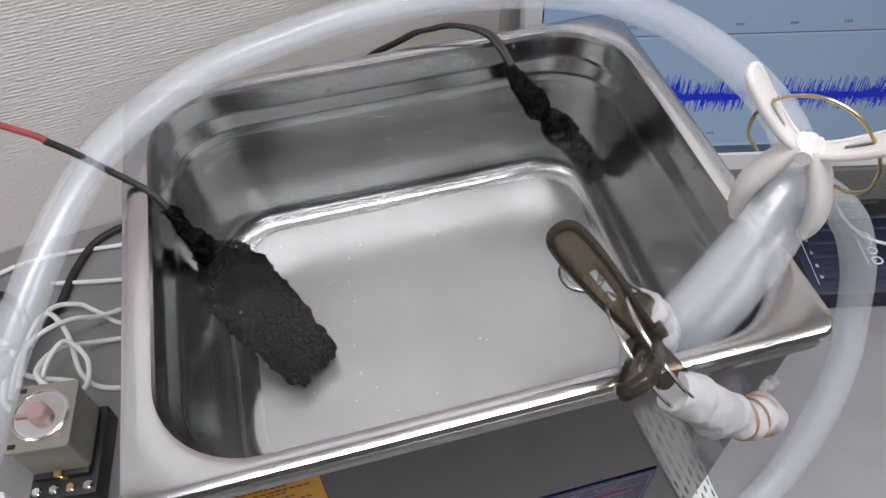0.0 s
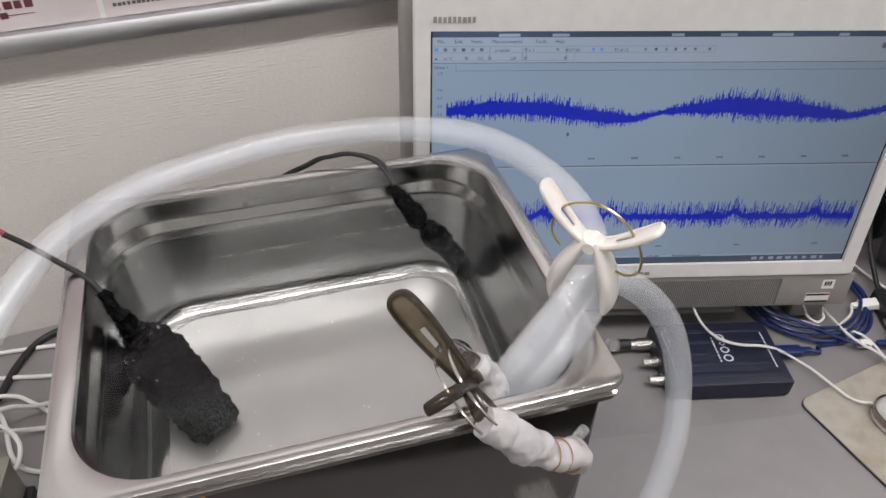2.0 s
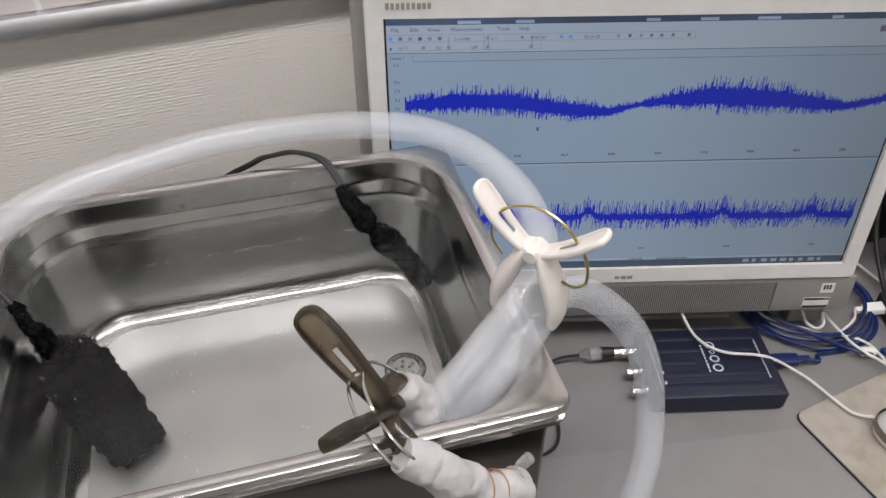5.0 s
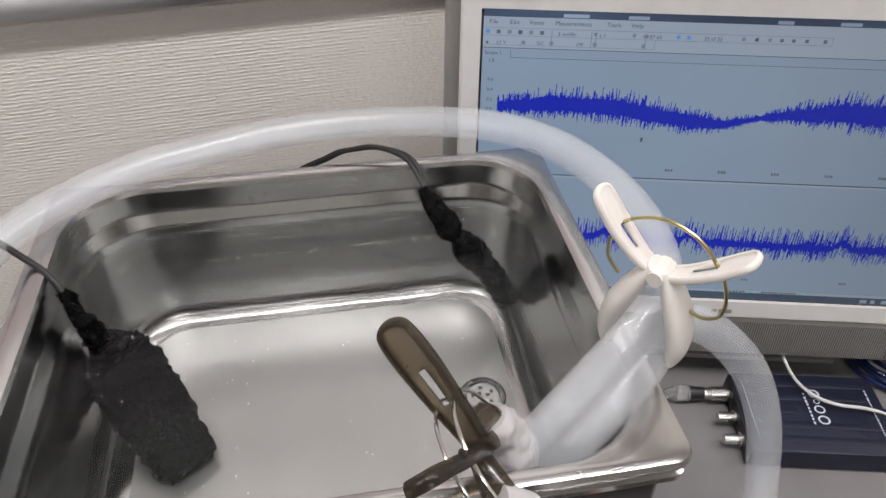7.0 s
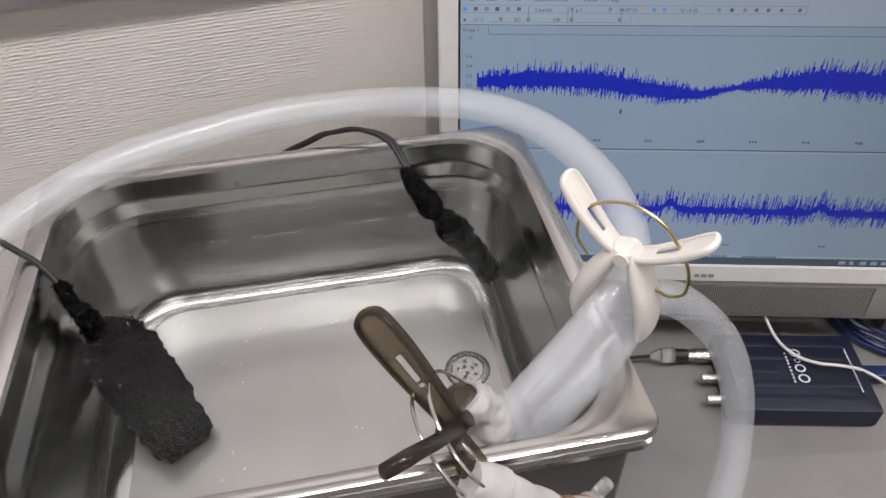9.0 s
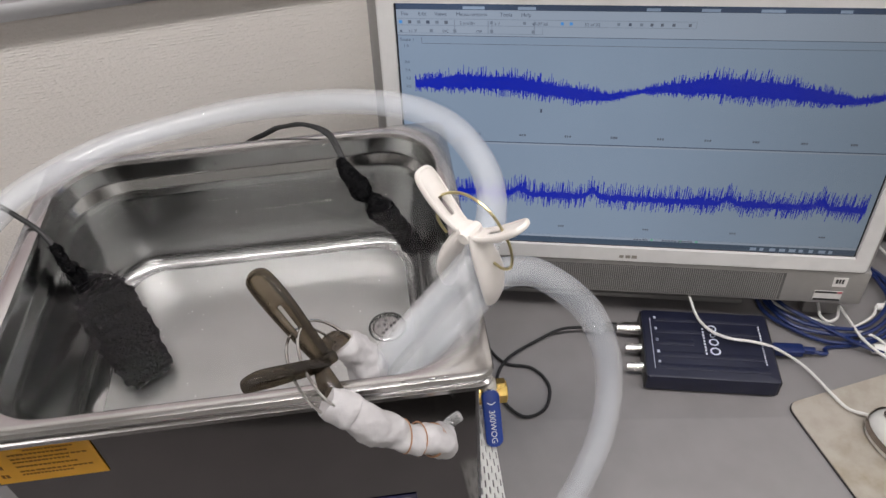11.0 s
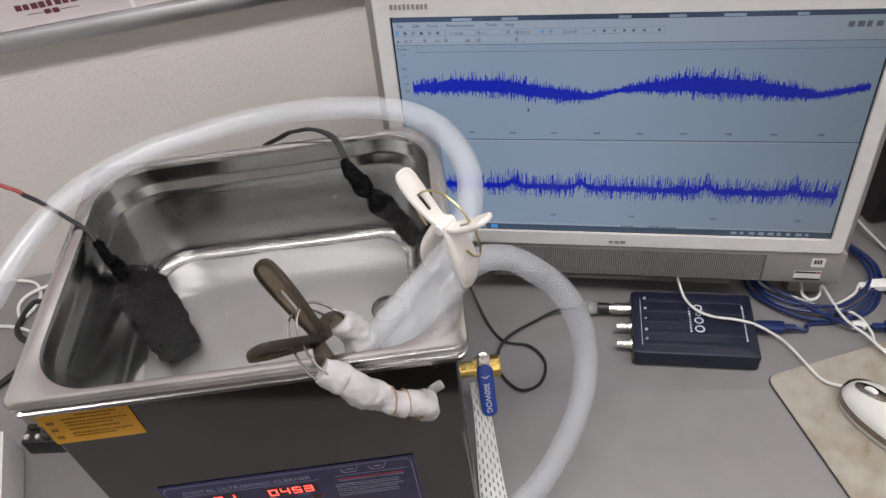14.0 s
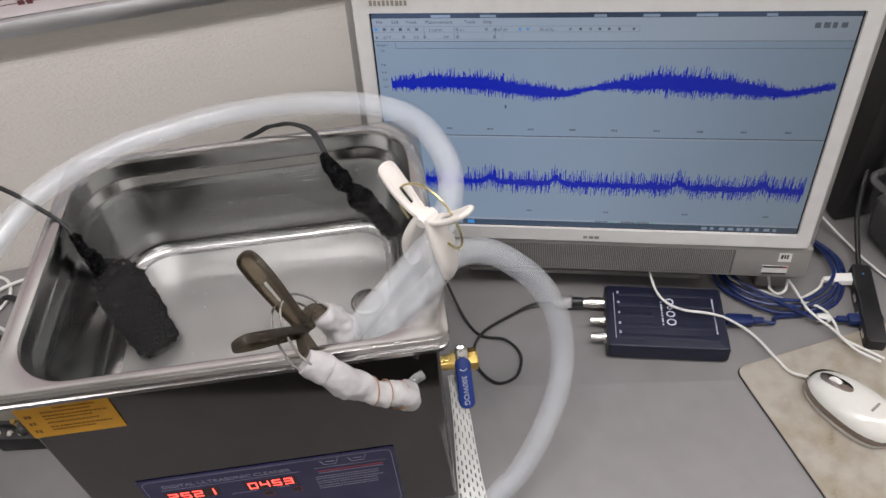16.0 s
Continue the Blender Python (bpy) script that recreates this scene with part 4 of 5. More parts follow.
cable("cord", [(0.262, 0.300, 0.050), (0.266, 0.268, 0.048), (0.268, 0.247, 0.036), (0.268, 0.228, 0.033), (0.271, 0.213, 0.033), (0.279, 0.200, 0.033), (0.293, 0.190, 0.033), (0.315, 0.182, 0.033), (0.338, 0.178, 0.024), (0.363, 0.168, 0.009), (0.372, 0.149, 0.009), (0.380, 0.121, 0.009), (0.388, 0.101, 0.009), (0.403, 0.089, 0.012)], 0.0016, WHITE_CABLE, mcord)

# ---- milky silicone tubes ----
def milky(name, color, clear, uneven, rough=0.25, gloss=0.25, tint=(1, 1, 1)):
    """Translucent silicone: part clear, part scattering in uneven streaks, with a glossy skin."""
    m = Nodes(name, color, rough, IOR=1.41)
    out = m.t.nodes["Material Output"]
    tr = m.node("ShaderNodeBsdfTransparent", Color=(*tint, 1))
    tl = m.node("ShaderNodeBsdfTranslucent", Color=(*color, 1))
    a, b, c = (m.node("ShaderNodeMixShader") for _ in range(3))
    a.inputs[0].default_value = 0.25
    gl = m.node("ShaderNodeBsdfGlossy", Roughness=0.22)
    lw = m.node("ShaderNodeLayerWeight", Blend=0.5)
    pw = m.node("ShaderNodeMath", operation="POWER")
    pw.inputs[1].default_value = 3.0
    m.link(lw.outputs["Facing"], pw.inputs[0])
    m.link(m.bsdf.outputs[0], a.inputs[1])
    m.link(tl.outputs[0], a.inputs[2])
    m.link(m.span(m.noise(42, 3, rough=0.6), clear - uneven, clear + uneven, 0.35, 0.65), b.inputs[0])
    m.link(a.outputs[0], b.inputs[1])
    m.link(tr.outputs[0], b.inputs[2])
    m.link(m.span(pw.outputs[0], 0.035, gloss), c.inputs[0])
    m.link(b.outputs[0], c.inputs[1])
    m.link(gl.outputs[0], c.inputs[2])
    m.link(c.outputs[0], out.inputs["Surface"])
    return m.mat


SILICONE = milky("milky_silicone", (0.975, 0.982, 0.995), 0.755, 0.01, 0.42, 0.16)
BORE = milky("wet_bore", (0.84, 0.91, 1.0), 0.90, 0.01, 0.1, 0.14, (0.97, 0.985, 1.0))


def silicone_tube(label, pts, squeeze, fold):
    th = thing("silicone_tube", pose(0, 0, 0), label, "tube")
    rr = random.Random(len(pts))
    ph = [rr.uniform(0, 6) for _ in range(3)]
    shape = lambda u: (1 + 0.03 * math.sin(23 * u + ph[0]) + squeeze(u), 1 + 0.03 * math.sin(17 * u + ph[1]) - squeeze(u))
    part("tube_wall", sweep(bmesh.new(), pts, 0.0113, 40, 10, False, shape, fold), SILICONE, th, "milky translucent tube wall")
    part("bore", sweep(bmesh.new(), pts, 0.0074, 24, 10, False, shape, fold), BORE, th, "wet bluish bore")
    return th


pinch = lambda c, w, k: (lambda u: k * math.exp(-(((u - c) / w) ** 2)))
silicone_tube("translucent milky silicone tube arching over the tank into the water", [(-0.552, -0.190, 0.0125), (-0.536, -0.150, 0.030), (-0.511, -0.085, 0.118), (-0.479, -0.004, 0.198), (-0.440, 0.086, 0.253), (-0.404, 0.159, 0.287), (-0.370, 0.217, 0.303), (-0.334, 0.259, 0.304), (-0.295, 0.287, 0.304), (-0.247, 0.306, 0.303), (-0.193, 0.317, 0.305), (-0.135, 0.315, 0.308), (-0.080, 0.302, 0.312), (-0.035, 0.279, 0.316), (-0.004, 0.247, 0.318), (0.013, 0.203, 0.322), (0.020, 0.152, 0.326), (0.012, 0.098, 0.331), (-0.004, 0.072, 0.324), (-0.036, 0.053, 0.301), (-0.064, 0.040, 0.279), (-0.082, 0.033, 0.262), (-0.092, 0.032, 0.245)], pinch(0.83, 0.03, -0.12), pinch(0.88, 0.07, 0.10))
silicone_tube("translucent milky silicone tube looping down beside the cleaner", [(-0.074, 0.027, 0.240), (-0.065, 0.028, 0.256), (-0.048, 0.034, 0.273), (-0.024, 0.047, 0.289), (-0.001, 0.062, 0.300), (0.015, 0.077, 0.301), (0.040, 0.089, 0.288), (0.065, 0.090, 0.266), (0.088, 0.088, 0.236), (0.103, 0.080, 0.200), (0.108, 0.068, 0.163), (0.100, 0.046, 0.128), (0.080, 0.023, 0.090), (0.054, 0.004, 0.054), (0.026, -0.012, 0.028), (0.040, -0.042, 0.0140), (0.090, -0.072, 0.0122)], pinch(0.27, 0.05, -0.12), pinch(0.22, 0.10, 0.10))


# ---- spring clips ----
def spring_clip(name, label, m, material, wire, tips, jaws, width, wire_pts, category="clip", spread=(0.0,), web_material=None, fat=1.0, bow=1.0, flange=1.1, lobe=None):
    """A two-handled plastic clip with a wire spring: local x across, z towards the handles, y its width."""
    th = thing(name, m, label, category)
    for side, (tx, tz), (jx, jz) in ((-1, tips[0], jaws[0]), (1, tips[1], jaws[1])):
        s = side
        path = [(0.002 * s, 0.0), (tx * 0.30, tz * (0.30 - 0.14 * bow)), (tx * 0.62, tz * (0.62 - 0.12 * bow)), (tx * 0.86, tz * (0.86 - 0.04 * bow)), (tx, tz)]
        w = width / 2
        bm = bmesh.new()
        rail = [(x, -w * (0.55 + 0.45 * min(1, i / 2)), z) for i, (x, z) in enumerate(path[:-1])]
        tip = [(tx * 0.965, -w * 0.75, tz * 0.965), (tx * 1.0, 0.0, tz * 1.0), (tx * 0.965, w * 0.75, tz * 0.965)]
        sweep(bm, rail + tip + [(x, -y, z) for x, y, z in rail[::-1]], 0.0019, 10, 6, True, lambda u: (0.8, flange))
        rails = part("handle", bm, material, th)
        bm = bmesh.new()
        line = smooth_path(path, 8)
        rows = []
        for i, (x, z) in enumerate(line):
            u = i / (len(line) - 1)
            hw = w * (0.55 + 0.45 * min(1, u * 2.2)) * (1 if u < 0.9 else math.sqrt(max(0.05, 1 - ((u - 0.9) / 0.105) ** 2)))
            rows.append([bm.verts.new((x, hw * k, z)) for k in (-1, -0.24, 0.24, 1)])
        for i in range(len(rows) - 1):
            u = i / (len(rows) - 1)
            for k in range(3):
                if k == 1 and 0.30 < u < 0.52:
                    continue
                bm.faces.new((rows[i][k], rows[i][k + 1], rows[i + 1][k + 1], rows[i + 1][k]))
        web = part("handle_web", bm, web_material or material, rails)
        web.modifiers.new("thickness", "SOLIDIFY").thickness = 0.0016
        bm = bmesh.new()
        if lobe:
            sweep(bm, [(0.003 * s, 0, 0.004), (jx * 0.50, 0, jz * 0.22), (jx * 0.80, 0, jz * 0.50), (jx * 0.90, 0, jz * 0.78), (jx * 0.82, 0, jz * 1.0)], lambda u: lobe * (0.42 + 0.58 * math.sin(math.pi * min(1, 0.12 + u * 0.80)) ** 1.3) * (0.75 if u > 0.98 else 1), 20, 8, True, lambda u: (1.0, 0.55))
        else:
            sweep(bm, [(0.003 * s, 0, 0.004), (jx * 0.55, 0, jz * 0.10), (jx * 0.90, 0, jz * 0.34), (jx * 0.95, 0, jz * 0.70), (jx * 0.85, 0, jz * 1.0)], lambda u: fat * (0.0052 + 0.0042 * math.sin(math.pi * min(1, u * 0.95))), 16, 6, True, lambda u: (1.0, 0.8))
        part("jaw", bm, material, th)
    bm = bmesh.new()
    rod(bm, (0, -width * 0.55, 0), (0, width * 0.55, 0), 0.0042, n=18)
    part("hinge", bm, material, th)
    for off in spread:
        part("wire_spring", sweep(bmesh.new(), [(x, y + off, z) for x, y, z in wire_pts], 0.0010, 8, 8), wire, th, "thin metal wire spring")
    return th


WIRE_GOLD = plain("yellow_zinc_wire", (0.55, 0.48, 0.26), 0.3, 1.0)
CLIP_WHITE = plain("off_white_clip_plastic", (0.74, 0.70, 0.66), 0.38, vary=0.05)
bx, by = Vector((0.713, -0.701, 0)), Vector((0.701, 0.713, 0))
CLIP_M = Matrix(((bx.x, by.x, 0, -0.006), (bx.y, by.y, 0, 0.068), (0, 0, 1, 0.354), (0, 0, 0, 1)))
spring_clip("spring_clip", "off-white plastic spring clip pinching both tubes together", CLIP_M, CLIP_WHITE, WIRE_GOLD, [(-0.0385, 0.035), (0.041, 0.0275)], [(-0.0225, -0.059), (0.0205, -0.056)], 0.0150,
            [(0.019, 0.0, -0.017), (0.027, -0.001, -0.017), (0.034, -0.002, -0.009), (0.031, -0.001, 0.008), (0.015, 0.001, 0.025), (-0.006, 0.002, 0.029), (-0.025, 0.002, 0.018), (-0.029, 0.002, -0.002), (-0.021, 0.001, -0.012)], lobe=0.0118)


def smoky(name="smoky_brown_plastic", color=(0.040, 0.034, 0.028), clear=0.5):
    m = Nodes(name, color, 0.18, IOR=1.5)
    n = m.noise(60, 3)
    m.rough(m.span(n, 0.12, 0.30, 0.3, 0.7))
    t = m.t
    mix, tr = m.node("ShaderNodeMixShader"), m.node("ShaderNodeBsdfTransparent", Color=(0.60, 0.53, 0.43, 1))
    mix.inputs[0].default_value = clear
    m.link(m.bsdf.outputs[0], mix.inputs[1])
    m.link(tr.outputs[0], mix.inputs[2])
    m.link(mix.outputs[0], t.nodes["Material Output"].inputs["Surface"])
    return m.mat


WIRE_STEEL = plain("steel_wire", (0.6, 0.59, 0.57), 0.22, 1.0)
cz = Vector((-0.60, 0.0, 0.80))
cx = Vector((0.0, 1.0, 0.0))
cy = cz.cross(cx)
CLAMP_M = Matrix(((cx.x, cy.x, cz.x, -0.109), (cx.y, cy.y, cz.y, 0.010), (cx.z, cy.z, cz.z, 0.312), (0, 0, 0, 1)))
spring_clip("spring_clamp", "smoky brown translucent spring clamp gripping the steel rim", CLAMP_M, smoky(), WIRE_STEEL, [(0.038, 0.060), (-0.043, 0.057)][::-1], [(-0.026, -0.034), (0.026, -0.034)], 0.0165,
            [(-0.024, 0.003, -0.030), (-0.033, 0.003, -0.014), (-0.031, 0.003, 0.006), (-0.016, 0.003, 0.022), (0.004, 0.003, 0.026), (0.022, 0.003, 0.016), (0.029, 0.003, -0.004), (0.022, 0.0, -0.020)], "clamp", (-0.008, 0.002), smoky("smoky_brown_web", (0.16, 0.13, 0.095), 0.45), fat=0.9, bow=0.25, flange=1.9)


# ---- gauze wraps ----
def gauze_cloth():
    m = Nodes("white_gauze", (0.76, 0.75, 0.75), 0.85)
    m.bump(m.noise(160, 4), 0.6, 0.0015)
    m.bump(m.noise(1400, 2), 0.4, 0.0004)
    n = m.noise(50, 3)
    m.color(m.ramp(n, (0.3, (0.41, 0.395, 0.40)), (0.7, (0.54, 0.525, 0.53))))
    return m.mat


GAUZE = gauze_cloth()
BAND = plain("tan_rubber_band", (0.33, 0.17, 0.09), 0.5)


def lumpy(bm, amount, scale, seed=0):
    """Pushes every vertex in or out by smooth noise."""
    bm.normal_update()
    moves = [(v, v.normal * (noise.noise(v.co * scale + Vector((seed, 0, 0))) * amount + noise.noise(v.co * scale * 2.7) * amount * 0.4)) for v in bm.verts]
    for v, d in moves:
        v.co += d
    return bm


wrap = thing("gauze_wrap", pose(0, 0, 0), "white gauze roll bound with tan rubber bands outside the tank", "gauze")
GP = [(-0.108, -0.017, 0.308), (-0.094, -0.020, 0.297), (-0.078, -0.022, 0.280), (-0.064, -0.022, 0.266), (-0.052, -0.020, 0.256), (-0.042, -0.016, 0.246), (-0.037, -0.013, 0.240)]
part("cloth", lumpy(sweep(bmesh.new(), GP, lambda u: 0.0102 + 0.0009 * ((u * 4.3 + 0.3) % 1) - 0.0012 * math.cos(u * 11) - (0.004 if u > 0.97 else 0), 36, 26), 0.0030, 60, 4), GAUZE, wrap)
line = smooth_path(GP, 12)
for u in (0.50, 0.62, 0.75, 0.765):
    i = int(u * (len(line) - 1))
    d = Vector(line[i + 1]) - Vector(line[i])
    bm = bmesh.new()
    o = bmesh.new()
    rings = []
    for k in range(24):
        a = 2 * math.pi * k / 24
        c, s = math.cos(a), math.sin(a)
        rings.append([((0.0108 + 0.0006 * math.cos(b)) * c, (0.0108 + 0.0006 * math.cos(b)) * s, 0.0006 * math.sin(b)) for b in (0, 1.57, 3.14, 4.71)])
    rings.append(rings[0])
    loft(bm, rings)
    part("rubber_band", bm, BAND, wrap, "tan rubber band", m=Matrix.Translation(line[i]) @ d.to_track_quat("Z", "Y").to_matrix().to_4x4() @ pose(0, 0, 0, 8 * (u - 0.7) * 10, 6, 0))
bm = bmesh.new()
sweep(bm, [(-0.040, -0.010, 0.246), (-0.032, -0.004, 0.248), (-0.026, 0.000, 0.247)], 0.004, 12)
part("tube_end", bm, CLEAR, wrap, "clear plastic end")
wrap2 = thing("gauze_wrap", pose(0, 0, 0), "white wet gauze wrapped round the tube ends in the tank", "gauze")
GP2 = [(-0.100, 0.037, 0.302), (-0.093, 0.036, 0.290), (-0.087, 0.035, 0.275), (-0.085, 0.034, 0.258), (-0.085, 0.034, 0.244)]
part("cloth", lumpy(sweep(bmesh.new(), GP2, lambda u: 0.0098 + 0.004 * u + 0.0008 * ((u * 3.2) % 1) - (0.003 if u < 0.05 else 0), 36, 26, True, lambda u: (1 + 0.35 * u, 1)), 0.0045, 60, 9), GAUZE, wrap2)

# ---- taped probes and their leads ----
def tape():
    m = Nodes("wrinkled_black_tape", (0.003, 0.003, 0.0035), 0.30, Specular_IOR_Level=0.06)
    m.bump(m.noise(260, 4, rough=0.65), 1.0, 0.0025)
    m.bump(m.noise(700, 3), 0.5, 0.001)
    m.rough(m.span(m.noise(120, 3), 0.12, 0.45, 0.3, 0.7))
    return m.mat


TAPE = tape()
probe = thing("taped_probe", pose(0, 0, 0), "thin probe wrapped in wrinkled black tape, half under water", "probe")
PP = [(-0.0975, 0.251, 0.287), (-0.093, 0.242, 0.280), (-0.084, 0.235, 0.268), (-0.078, 0.230, 0.259), (-0.070, 0.226, 0.249), (-0.060, 0.221, 0.230), (-0.050, 0.216, 0.208), (-0.042, 0.212, 0.188), (-0.038, 0.210, 0.176)]
part("tape_wrap", lumpy(sweep(bmesh.new(), PP, lambda u: (0.0035 + 0.0048 * min(1, u / 0.25)) * (1.0 - 0.28 * math.exp(-(((u - 0.40) / 0.04) ** 2)) + 0.42 * math.exp(-(((u - 0.55) / 0.08) ** 2)) + 0.12 * max(0, min(1, (u - 0.6) / 0.1))) * (0.6 if u > 0.985 else 1), 24, 14, True, lambda u: (1.2, 0.85)), 0.0022, 120, 2), TAPE, probe)
for dx in (0.0, 0.0035):
    cable("lead", [(-0.235 + dx, 0.318, 0.16), (-0.205 + dx, 0.313, 0.255), (-0.163 + dx, 0.301, 0.290), (-0.145 + dx, 0.293, 0.2995), (-0.127 + dx, 0.286, 0.304 - dx * 0.3), (-0.107 + dx, 0.271, 0.301), (-0.096 + dx * 0.5, 0.252, 0.287)], 0.0019, RUBBER, probe)

block = thing("taped_block", pose(0, 0, 0), "flat block wrapped in wrinkled black tape, standing in the water", "probe")
bm = bmesh.new()
side = Vector((0.66, 0.75, 0.0)).normalized()
spine = [(-0.336, 0.190, 0.278, 0.0032, 0.0032), (-0.329, 0.182, 0.267, 0.0048, 0.0046), (-0.3225, 0.177, 0.255, 0.0066, 0.0060), (-0.3200, 0.177, 0.240, 0.0085, 0.0070), (-0.3190, 0.182, 0.223, 0.0130, 0.0080), (-0.3180, 0.183, 0.211, 0.0200, 0.0085), (-0.3160, 0.181, 0.203, 0.0240, 0.0088), (-0.3060, 0.165, 0.193, 0.0255, 0.0090), (-0.2950, 0.149, 0.182, 0.0245, 0.0090), (-0.2840, 0.132, 0.171, 0.0225, 0.0088), (-0.2720, 0.114, 0.160, 0.0195, 0.0080), (-0.2690, 0.110, 0.157, 0.0120, 0.0040)]
pts = smooth_path(spine, 7)
rings = []
for i, p in enumerate(pts):
    c = Vector(p[:3])
    d = (Vector(pts[min(i + 1, len(pts) - 1)][:3]) - Vector(pts[max(i - 1, 0)][:3])).normalized()
    sd = (side - d * side.dot(d)).normalized()
    nm = sd.cross(d)
    ring = []
    for k in range(32):
        a = 2 * math.pi * k / 32
        ca, sa = math.cos(a), math.sin(a)
        ring.append(c + sd * (p[3] * math.copysign(abs(ca) ** 0.5, ca)) + nm * (p[4] * math.copysign(abs(sa) ** 0.6, sa)))
    rings.append(ring)
loft(bm, rings, True, True)
part("tape_wrap", lumpy(lumpy(bm, 0.0034, 150, 7), 0.0016, 420, 3), TAPE, block)

bm = bmesh.new()
srng = random.Random(17)
for _ in range(46):
    p = rings[srng.randrange(30, len(rings) - 2)][srng.randrange(32)]
    if p.z < WATER_Z - 0.005:
        o = bmesh.new()
        bmesh.ops.create_icosphere(o, subdivisions=1, radius=srng.choice((0.0003, 0.0004, 0.0006)))
        add(bm, o, Matrix.Translation(p + Vector((srng.uniform(-0.002, 0.002), srng.uniform(-0.002, 0.002), 0.0015))))
tagged(part("air_bubbles", bm, BUBBLE), "tiny air bubbles clinging to the taped block, glint painted white", "bubbles", kind="stuff")


def red_black():
    """Red lead that ends in a black sleeve."""
    return plain("red_cable_sheath", (0.34, 0.07, 0.07), 0.45, vary=0.2)


RED_CABLE = red_black()
RC = [(-0.640, 0.02, 0.40), (-0.560, 0.095, 0.428), (-0.476, 0.158, 0.409), (-0.422, 0.201, 0.364), (-0.395, 0.212, 0.336), (-0.386, 0.2125, 0.325)]
cable("red_lead", RC, 0.0021, RED_CABLE, block, "faded red cable")
part("black_sleeve", sweep(bmesh.new(), [(-0.3885, 0.2123, 0.328), (-0.377, 0.212, 0.3155), (-0.358, 0.206, 0.2975), (-0.343, 0.197, 0.2875), (-0.332, 0.186, 0.273), (-0.3225, 0.175, 0.254)], lambda u: 0.0022 + 0.0022 * max(0, u - 0.6), 10, 8), RUBBER, block, "black cable sleeve")

# ---- things beside the cleaner ----
BEIGE = plain("beige_relay_plastic", (0.24, 0.225, 0.19), 0.4, vary=0.06)
PALE = plain("pale_dial", (0.48, 0.48, 0.51), 0.3)
PINK = plain("faded_pink_knob", (0.40, 0.27, 0.25), 0.45)
timer = thing("timer_relay", pose(-0.4925, 0.190, 0, 0, 0, -6), "beige plug-in timer relay with a round dial on a black socket", "timer relay")
part("socket", solid((-0.027, 0.027, -0.045, 0.034, 0.0, 0.026), (-0.022, 0.022, -0.03, 0.03, 0.026, 0.034), bevel=0.002), BLACK_PLASTIC, timer, "black screw-terminal socket")
part("case", slab(-0.0235, 0.0235, -0.026, 0.028, 0.003, 0.034, 0.078, 0.001), BEIGE, timer)
part("face", slab(-0.025, 0.025, -0.029, 0.029, 0.003, 0.078, 0.0825, 0.001), BEIGE, timer, "square beige face plate")
bm = bmesh.new()
lathe(bm, [(0.021, 0.0820), (0.021, 0.0835), (0.019, 0.0845), (0.0185, 0.0838)], 36)
dial = part("dial", bm, PALE, timer, "pale round dial with a grey rim")
bm = bmesh.new()
lathe(bm, [(0.0215, 0.0822), (0.0222, 0.0840), (0.0205, 0.0850), (0.0198, 0.0842)], 36)
part("dial_ring", bm, CHROME, dial, "shiny dial ring")
bm = bmesh.new()
lathe(bm, [(0.0085, 0.0838), (0.0080, 0.0925), (0.0065, 0.0940)], 24)
box(bm, -0.019, 0.004, -0.0012, 0.0012, 0.0848, 0.0868)
part("knob", bm, PINK, dial, "faded pink pointer knob")
for x, y in ((-0.018, 0.024), (-0.018, -0.024)):
    part("marker", slab(x - 0.003, x + 0.003, y - 0.002, y + 0.002, 0.001, 0.0824, 0.0830, 0.0002), BLACK_PLASTIC, timer)
part("marker", slab(0.012, 0.018, -0.021, -0.017, 0.001, 0.0824, 0.0830, 0.0002), PINK, timer)
for k in range(4):
    x = -0.0205 + 0.0135 * k
    bm = bmesh.new()
    lathe(bm, [(0.0042, 0.026), (0.0042, 0.028), (0.0030, 0.0292)], 14, Matrix.Translation((x, -0.038, 0)))
    part("terminal_screw", bm, CHROME, timer, "nickel terminal screw")
bm = bmesh.new()
rod(bm, (0.002, -0.030, 0.030), (0.002, -0.033, 0.045), 0.003, n=12)
part("peg", bm, BRASS, timer, "small yellow peg")

strip = thing("power_box", pose(-0.548, 0.095, 0, 0, 0, 17), "white plastic power box with a black switch on the desk", "power box")
part("case", slab(-0.032, 0.032, -0.085, 0.050, 0.003, 0.001, 0.050, 0.0015), WHITE_PLASTIC, strip)
part("switch", slab(-0.012, 0.008, -0.004, 0.010, 0.003, 0.0498, 0.0530, 0.001), BLACK_PLASTIC, strip, "black rocker switch")
bm = bmesh.new()
lathe(bm, [(0.0035, 0), (0.0035, 0.002), (0.002, 0.003)], 14, pose(0.032, -0.05, 0.01, 0, 90, 0))
part("screw", bm, CHROME, strip)

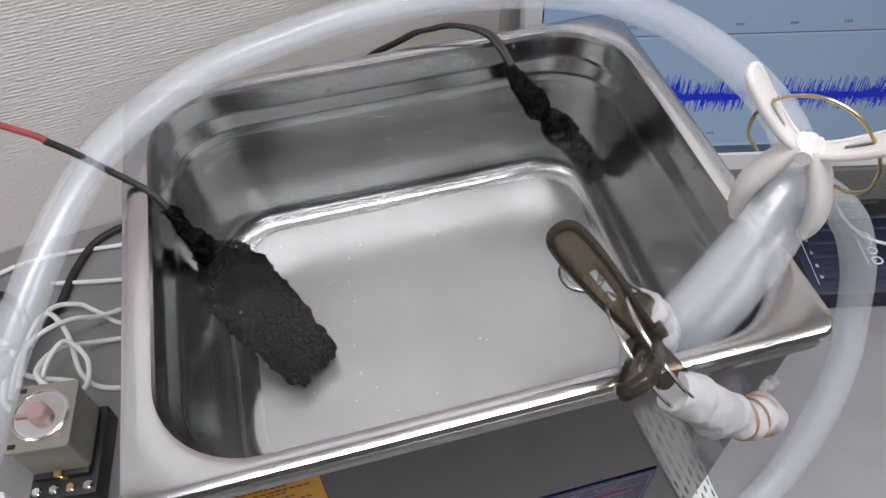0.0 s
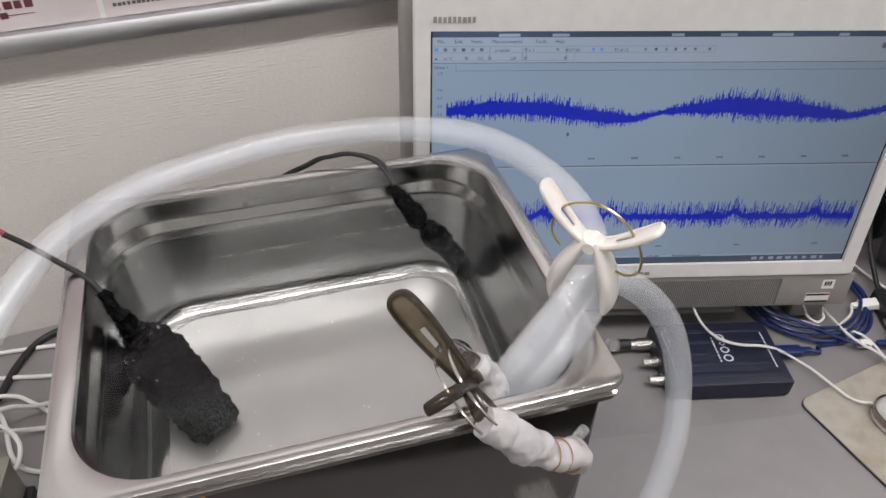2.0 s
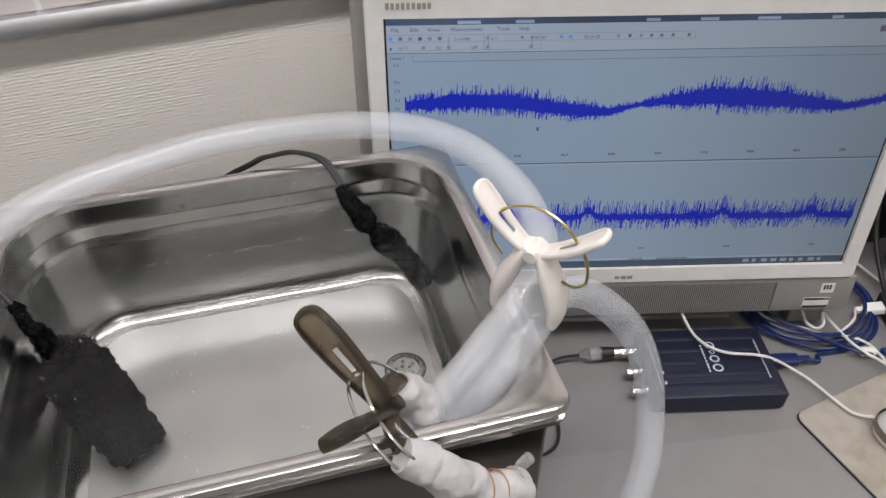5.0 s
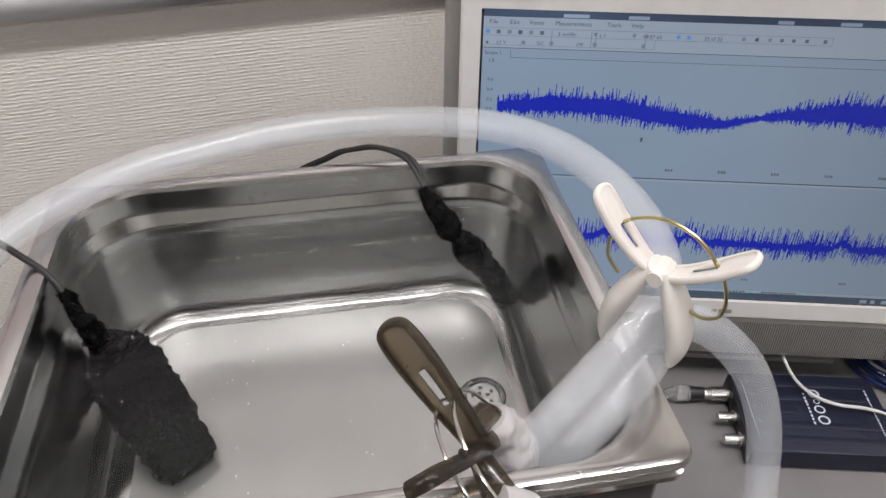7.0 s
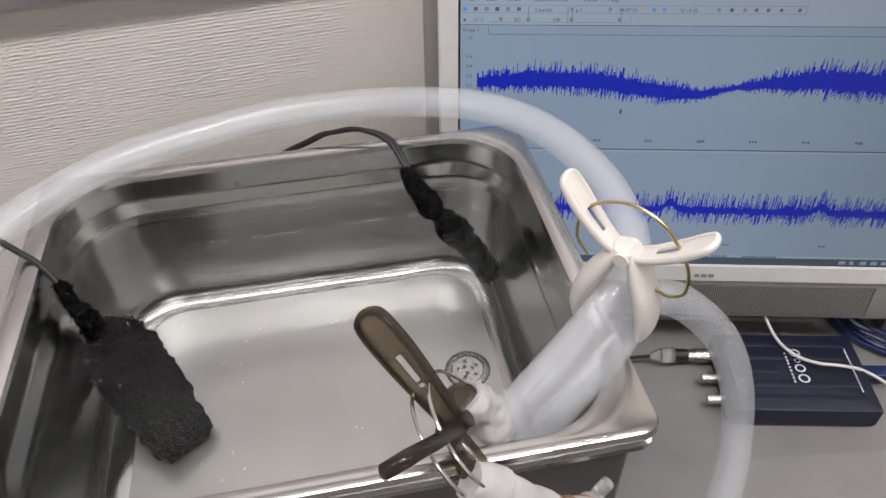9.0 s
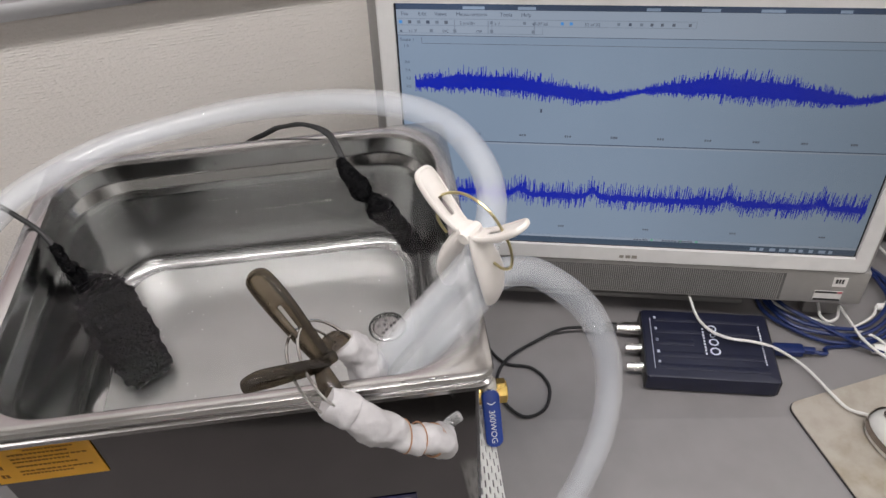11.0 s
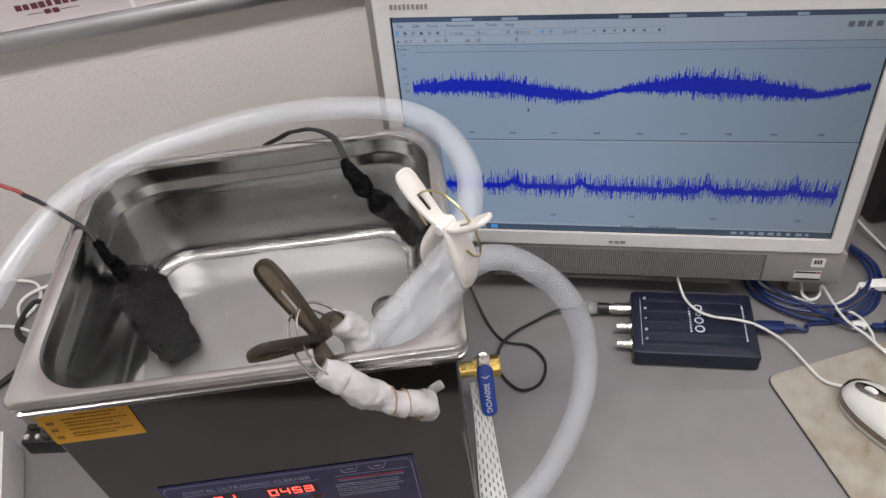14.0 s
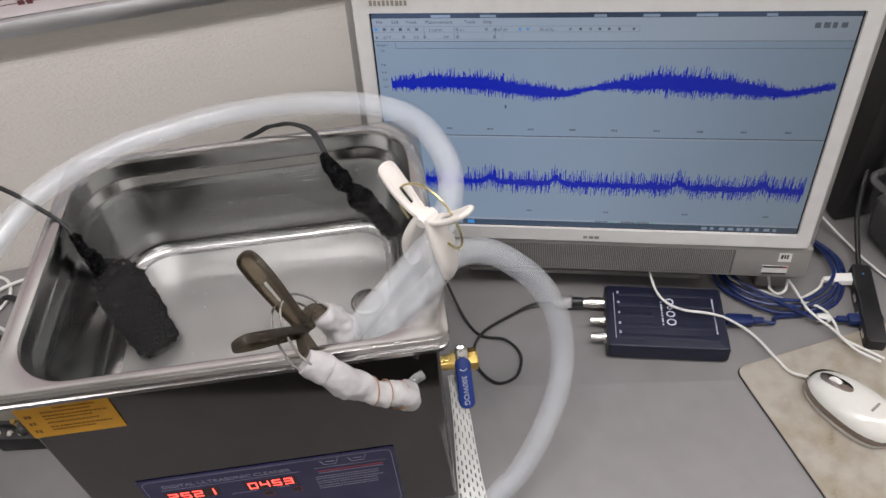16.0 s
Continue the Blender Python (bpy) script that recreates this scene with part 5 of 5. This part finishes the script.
rng = random.Random(8)
tangle = [[(-0.530, 0.392, 0.004), (-0.500, 0.385, 0.005), (-0.470, 0.378, 0.006), (-0.420, 0.372, 0.005)],
          [(-0.530, 0.300, 0.03), (-0.522, 0.345, 0.02), (-0.500, 0.352, 0.012), (-0.480, 0.338, 0.010), (-0.455, 0.320, 0.006), (-0.41, 0.32, 0.005)],
          [(-0.545, 0.240, 0.02), (-0.533, 0.300, 0.035), (-0.515, 0.325, 0.04), (-0.497, 0.300, 0.035), (-0.488, 0.262, 0.022), (-0.470, 0.250, 0.008), (-0.420, 0.243, 0.005)],
          [(-0.555, 0.260, 0.01), (-0.540, 0.290, 0.03), (-0.515, 0.300, 0.045), (-0.492, 0.312, 0.04), (-0.470, 0.325, 0.02), (-0.425, 0.345, 0.006)],
          [(-0.520, 0.232, 0.03), (-0.510, 0.262, 0.045), (-0.495, 0.285, 0.045), (-0.480, 0.270, 0.03), (-0.482, 0.240, 0.03), (-0.500, 0.235, 0.05), (-0.515, 0.255, 0.05), (-0.505, 0.285, 0.035), (-0.47, 0.30, 0.012), (-0.42, 0.30, 0.005)],
          [(-0.565, 0.300, 0.004), (-0.560, 0.262, 0.012), (-0.545, 0.238, 0.02), (-0.53, 0.226, 0.03), (-0.52, 0.222, 0.035)],
          [(-0.640, 0.445, 0.004), (-0.600, 0.430, 0.004), (-0.585, 0.395, 0.004), (-0.600, 0.365, 0.004), (-0.612, 0.392, 0.005), (-0.592, 0.412, 0.008), (-0.540, 0.430, 0.004), (-0.45, 0.425, 0.004)],
          [(-0.66, 0.36, 0.004), (-0.61, 0.352, 0.004), (-0.57, 0.33, 0.004), (-0.545, 0.285, 0.012), (-0.52, 0.262, 0.03), (-0.49, 0.25, 0.03)]]
for pts in tangle:
    th = thing("white_cord", pose(0, 0, 0), "thin white cord lying tangled beside the timer", "cable", "tangled white cords")
    cable("cord", pts, 0.0024, WHITE_CABLE, th, n=8, per=8)
bcord = thing("black_cable", pose(0, 0, 0), "thick black power cord lying behind the cleaner", "cable")
cable("cord", [(-0.36, 0.440, 0.02), (-0.43, 0.448, 0.012), (-0.480, 0.440, 0.006), (-0.505, 0.405, 0.005), (-0.520, 0.360, 0.005), (-0.540, 0.330, 0.005), (-0.575, 0.320, 0.005), (-0.60, 0.345, 0.005), (-0.590, 0.390, 0.006), (-0.56, 0.37, 0.012), (-0.545, 0.32, 0.012), (-0.58, 0.27, 0.005), (-0.63, 0.22, 0.005)], 0.0042, RUBBER, bcord, n=10)

# ---- dark corner beside the computer ----
BOXGREY = plain("dark_grey_plastic_box", (0.022, 0.021, 0.021), 0.45, vary=0.15)
# dark box added only to keep this corner dark
crate = thing("corner_filler_box", pose(0.735, 0.425, 0, 0, 0, 3), "dark grey lidded box added to fill the dark back corner of the desk", "box")
part("tub", solid((-0.185, 0.24, -0.085, 0.085, 0.001, 0.27), bevel=0.006), BOXGREY, crate)
part("lid", solid((-0.19, 0.245, -0.09, 0.09, 0.270, 0.285), bevel=0.004), BOXGREY, crate)
BIN = Nodes("clear_plastic_sheet", (0.62, 0.62, 0.62), 0.22, 0.0, Alpha=0.025).mat
BIN_RIM = Nodes("clear_plastic_rim", (0.62, 0.62, 0.62), 0.25, 0.0, Alpha=0.10).mat
FILL = plain("dark_folded_cloth", (0.030, 0.029, 0.030), 0.9, vary=0.4, scale=35, bump=0.4)


def clear_bin(m, w, d, h):
    """An open clear bin with thin sloping walls, a folded rim and dark contents."""
    th = thing("storage_bin", m, "clear plastic storage bin with dark contents beside the computer", "bin", "clear bins")
    bm = bmesh.new()
    rings = []
    for k, z in ((0.90, 0.001), (0.91, 0.004), (1.0, h), (0.985, h), (0.895, 0.006)):
        rings.append([(x, y, z) for x, y in rounded(-w / 2 * k, w / 2 * k, -d / 2 * k, d / 2 * k, 0.012, 5)])
    loft(bm, rings, True, True)
    tub = part("tub", bm, BIN, th, "clear thin wall")
    bm = bmesh.new()
    rings = []
    for g, z in ((0.0, h - 0.006), (0.005, h - 0.006), (0.006, h - 0.001), (0.004, h + 0.001), (0.0, h + 0.001)):
        rings.append([(x, y, z) for x, y in rounded(-w / 2 - g, w / 2 + g, -d / 2 - g, d / 2 + g, 0.013 + g, 5)])
    loft(bm, rings)
    part("rim", bm, BIN_RIM, th, "folded rim")
    bm = bmesh.new()
    box(bm, -w * 0.42, w * 0.42, -d * 0.42, d * 0.42, 0.007, h * 0.72, 0.012, 3)
    bmesh.ops.subdivide_edges(bm, edges=bm.edges[:], cuts=3, use_grid_fill=True)
    bm.normal_update()
    for v in bm.verts:
        v.co += v.normal * 0.010 * noise.noise(v.co * 30 + Vector((w * 100, 0, 0)))
    part("contents", bm, FILL, th, "dark folded contents")


clear_bin(pose(0.660, 0.265, 0.0, 0, 0, 14), 0.20, 0.11, 0.115)
clear_bin(pose(0.668, 0.272, 0.117, 0, 0, 9), 0.21, 0.12, 0.105)
cordD = thing("white_cord", pose(0, 0, 0), "thin white cord running behind the hub to the wall", "cable")
cable("cord", [(0.50, 0.40, 0.05), (0.53, 0.33, 0.02), (0.555, 0.26, 0.006), (0.575, 0.20, 0.004), (0.60, 0.12, 0.004)], 0.0016, WHITE_CABLE, cordD)
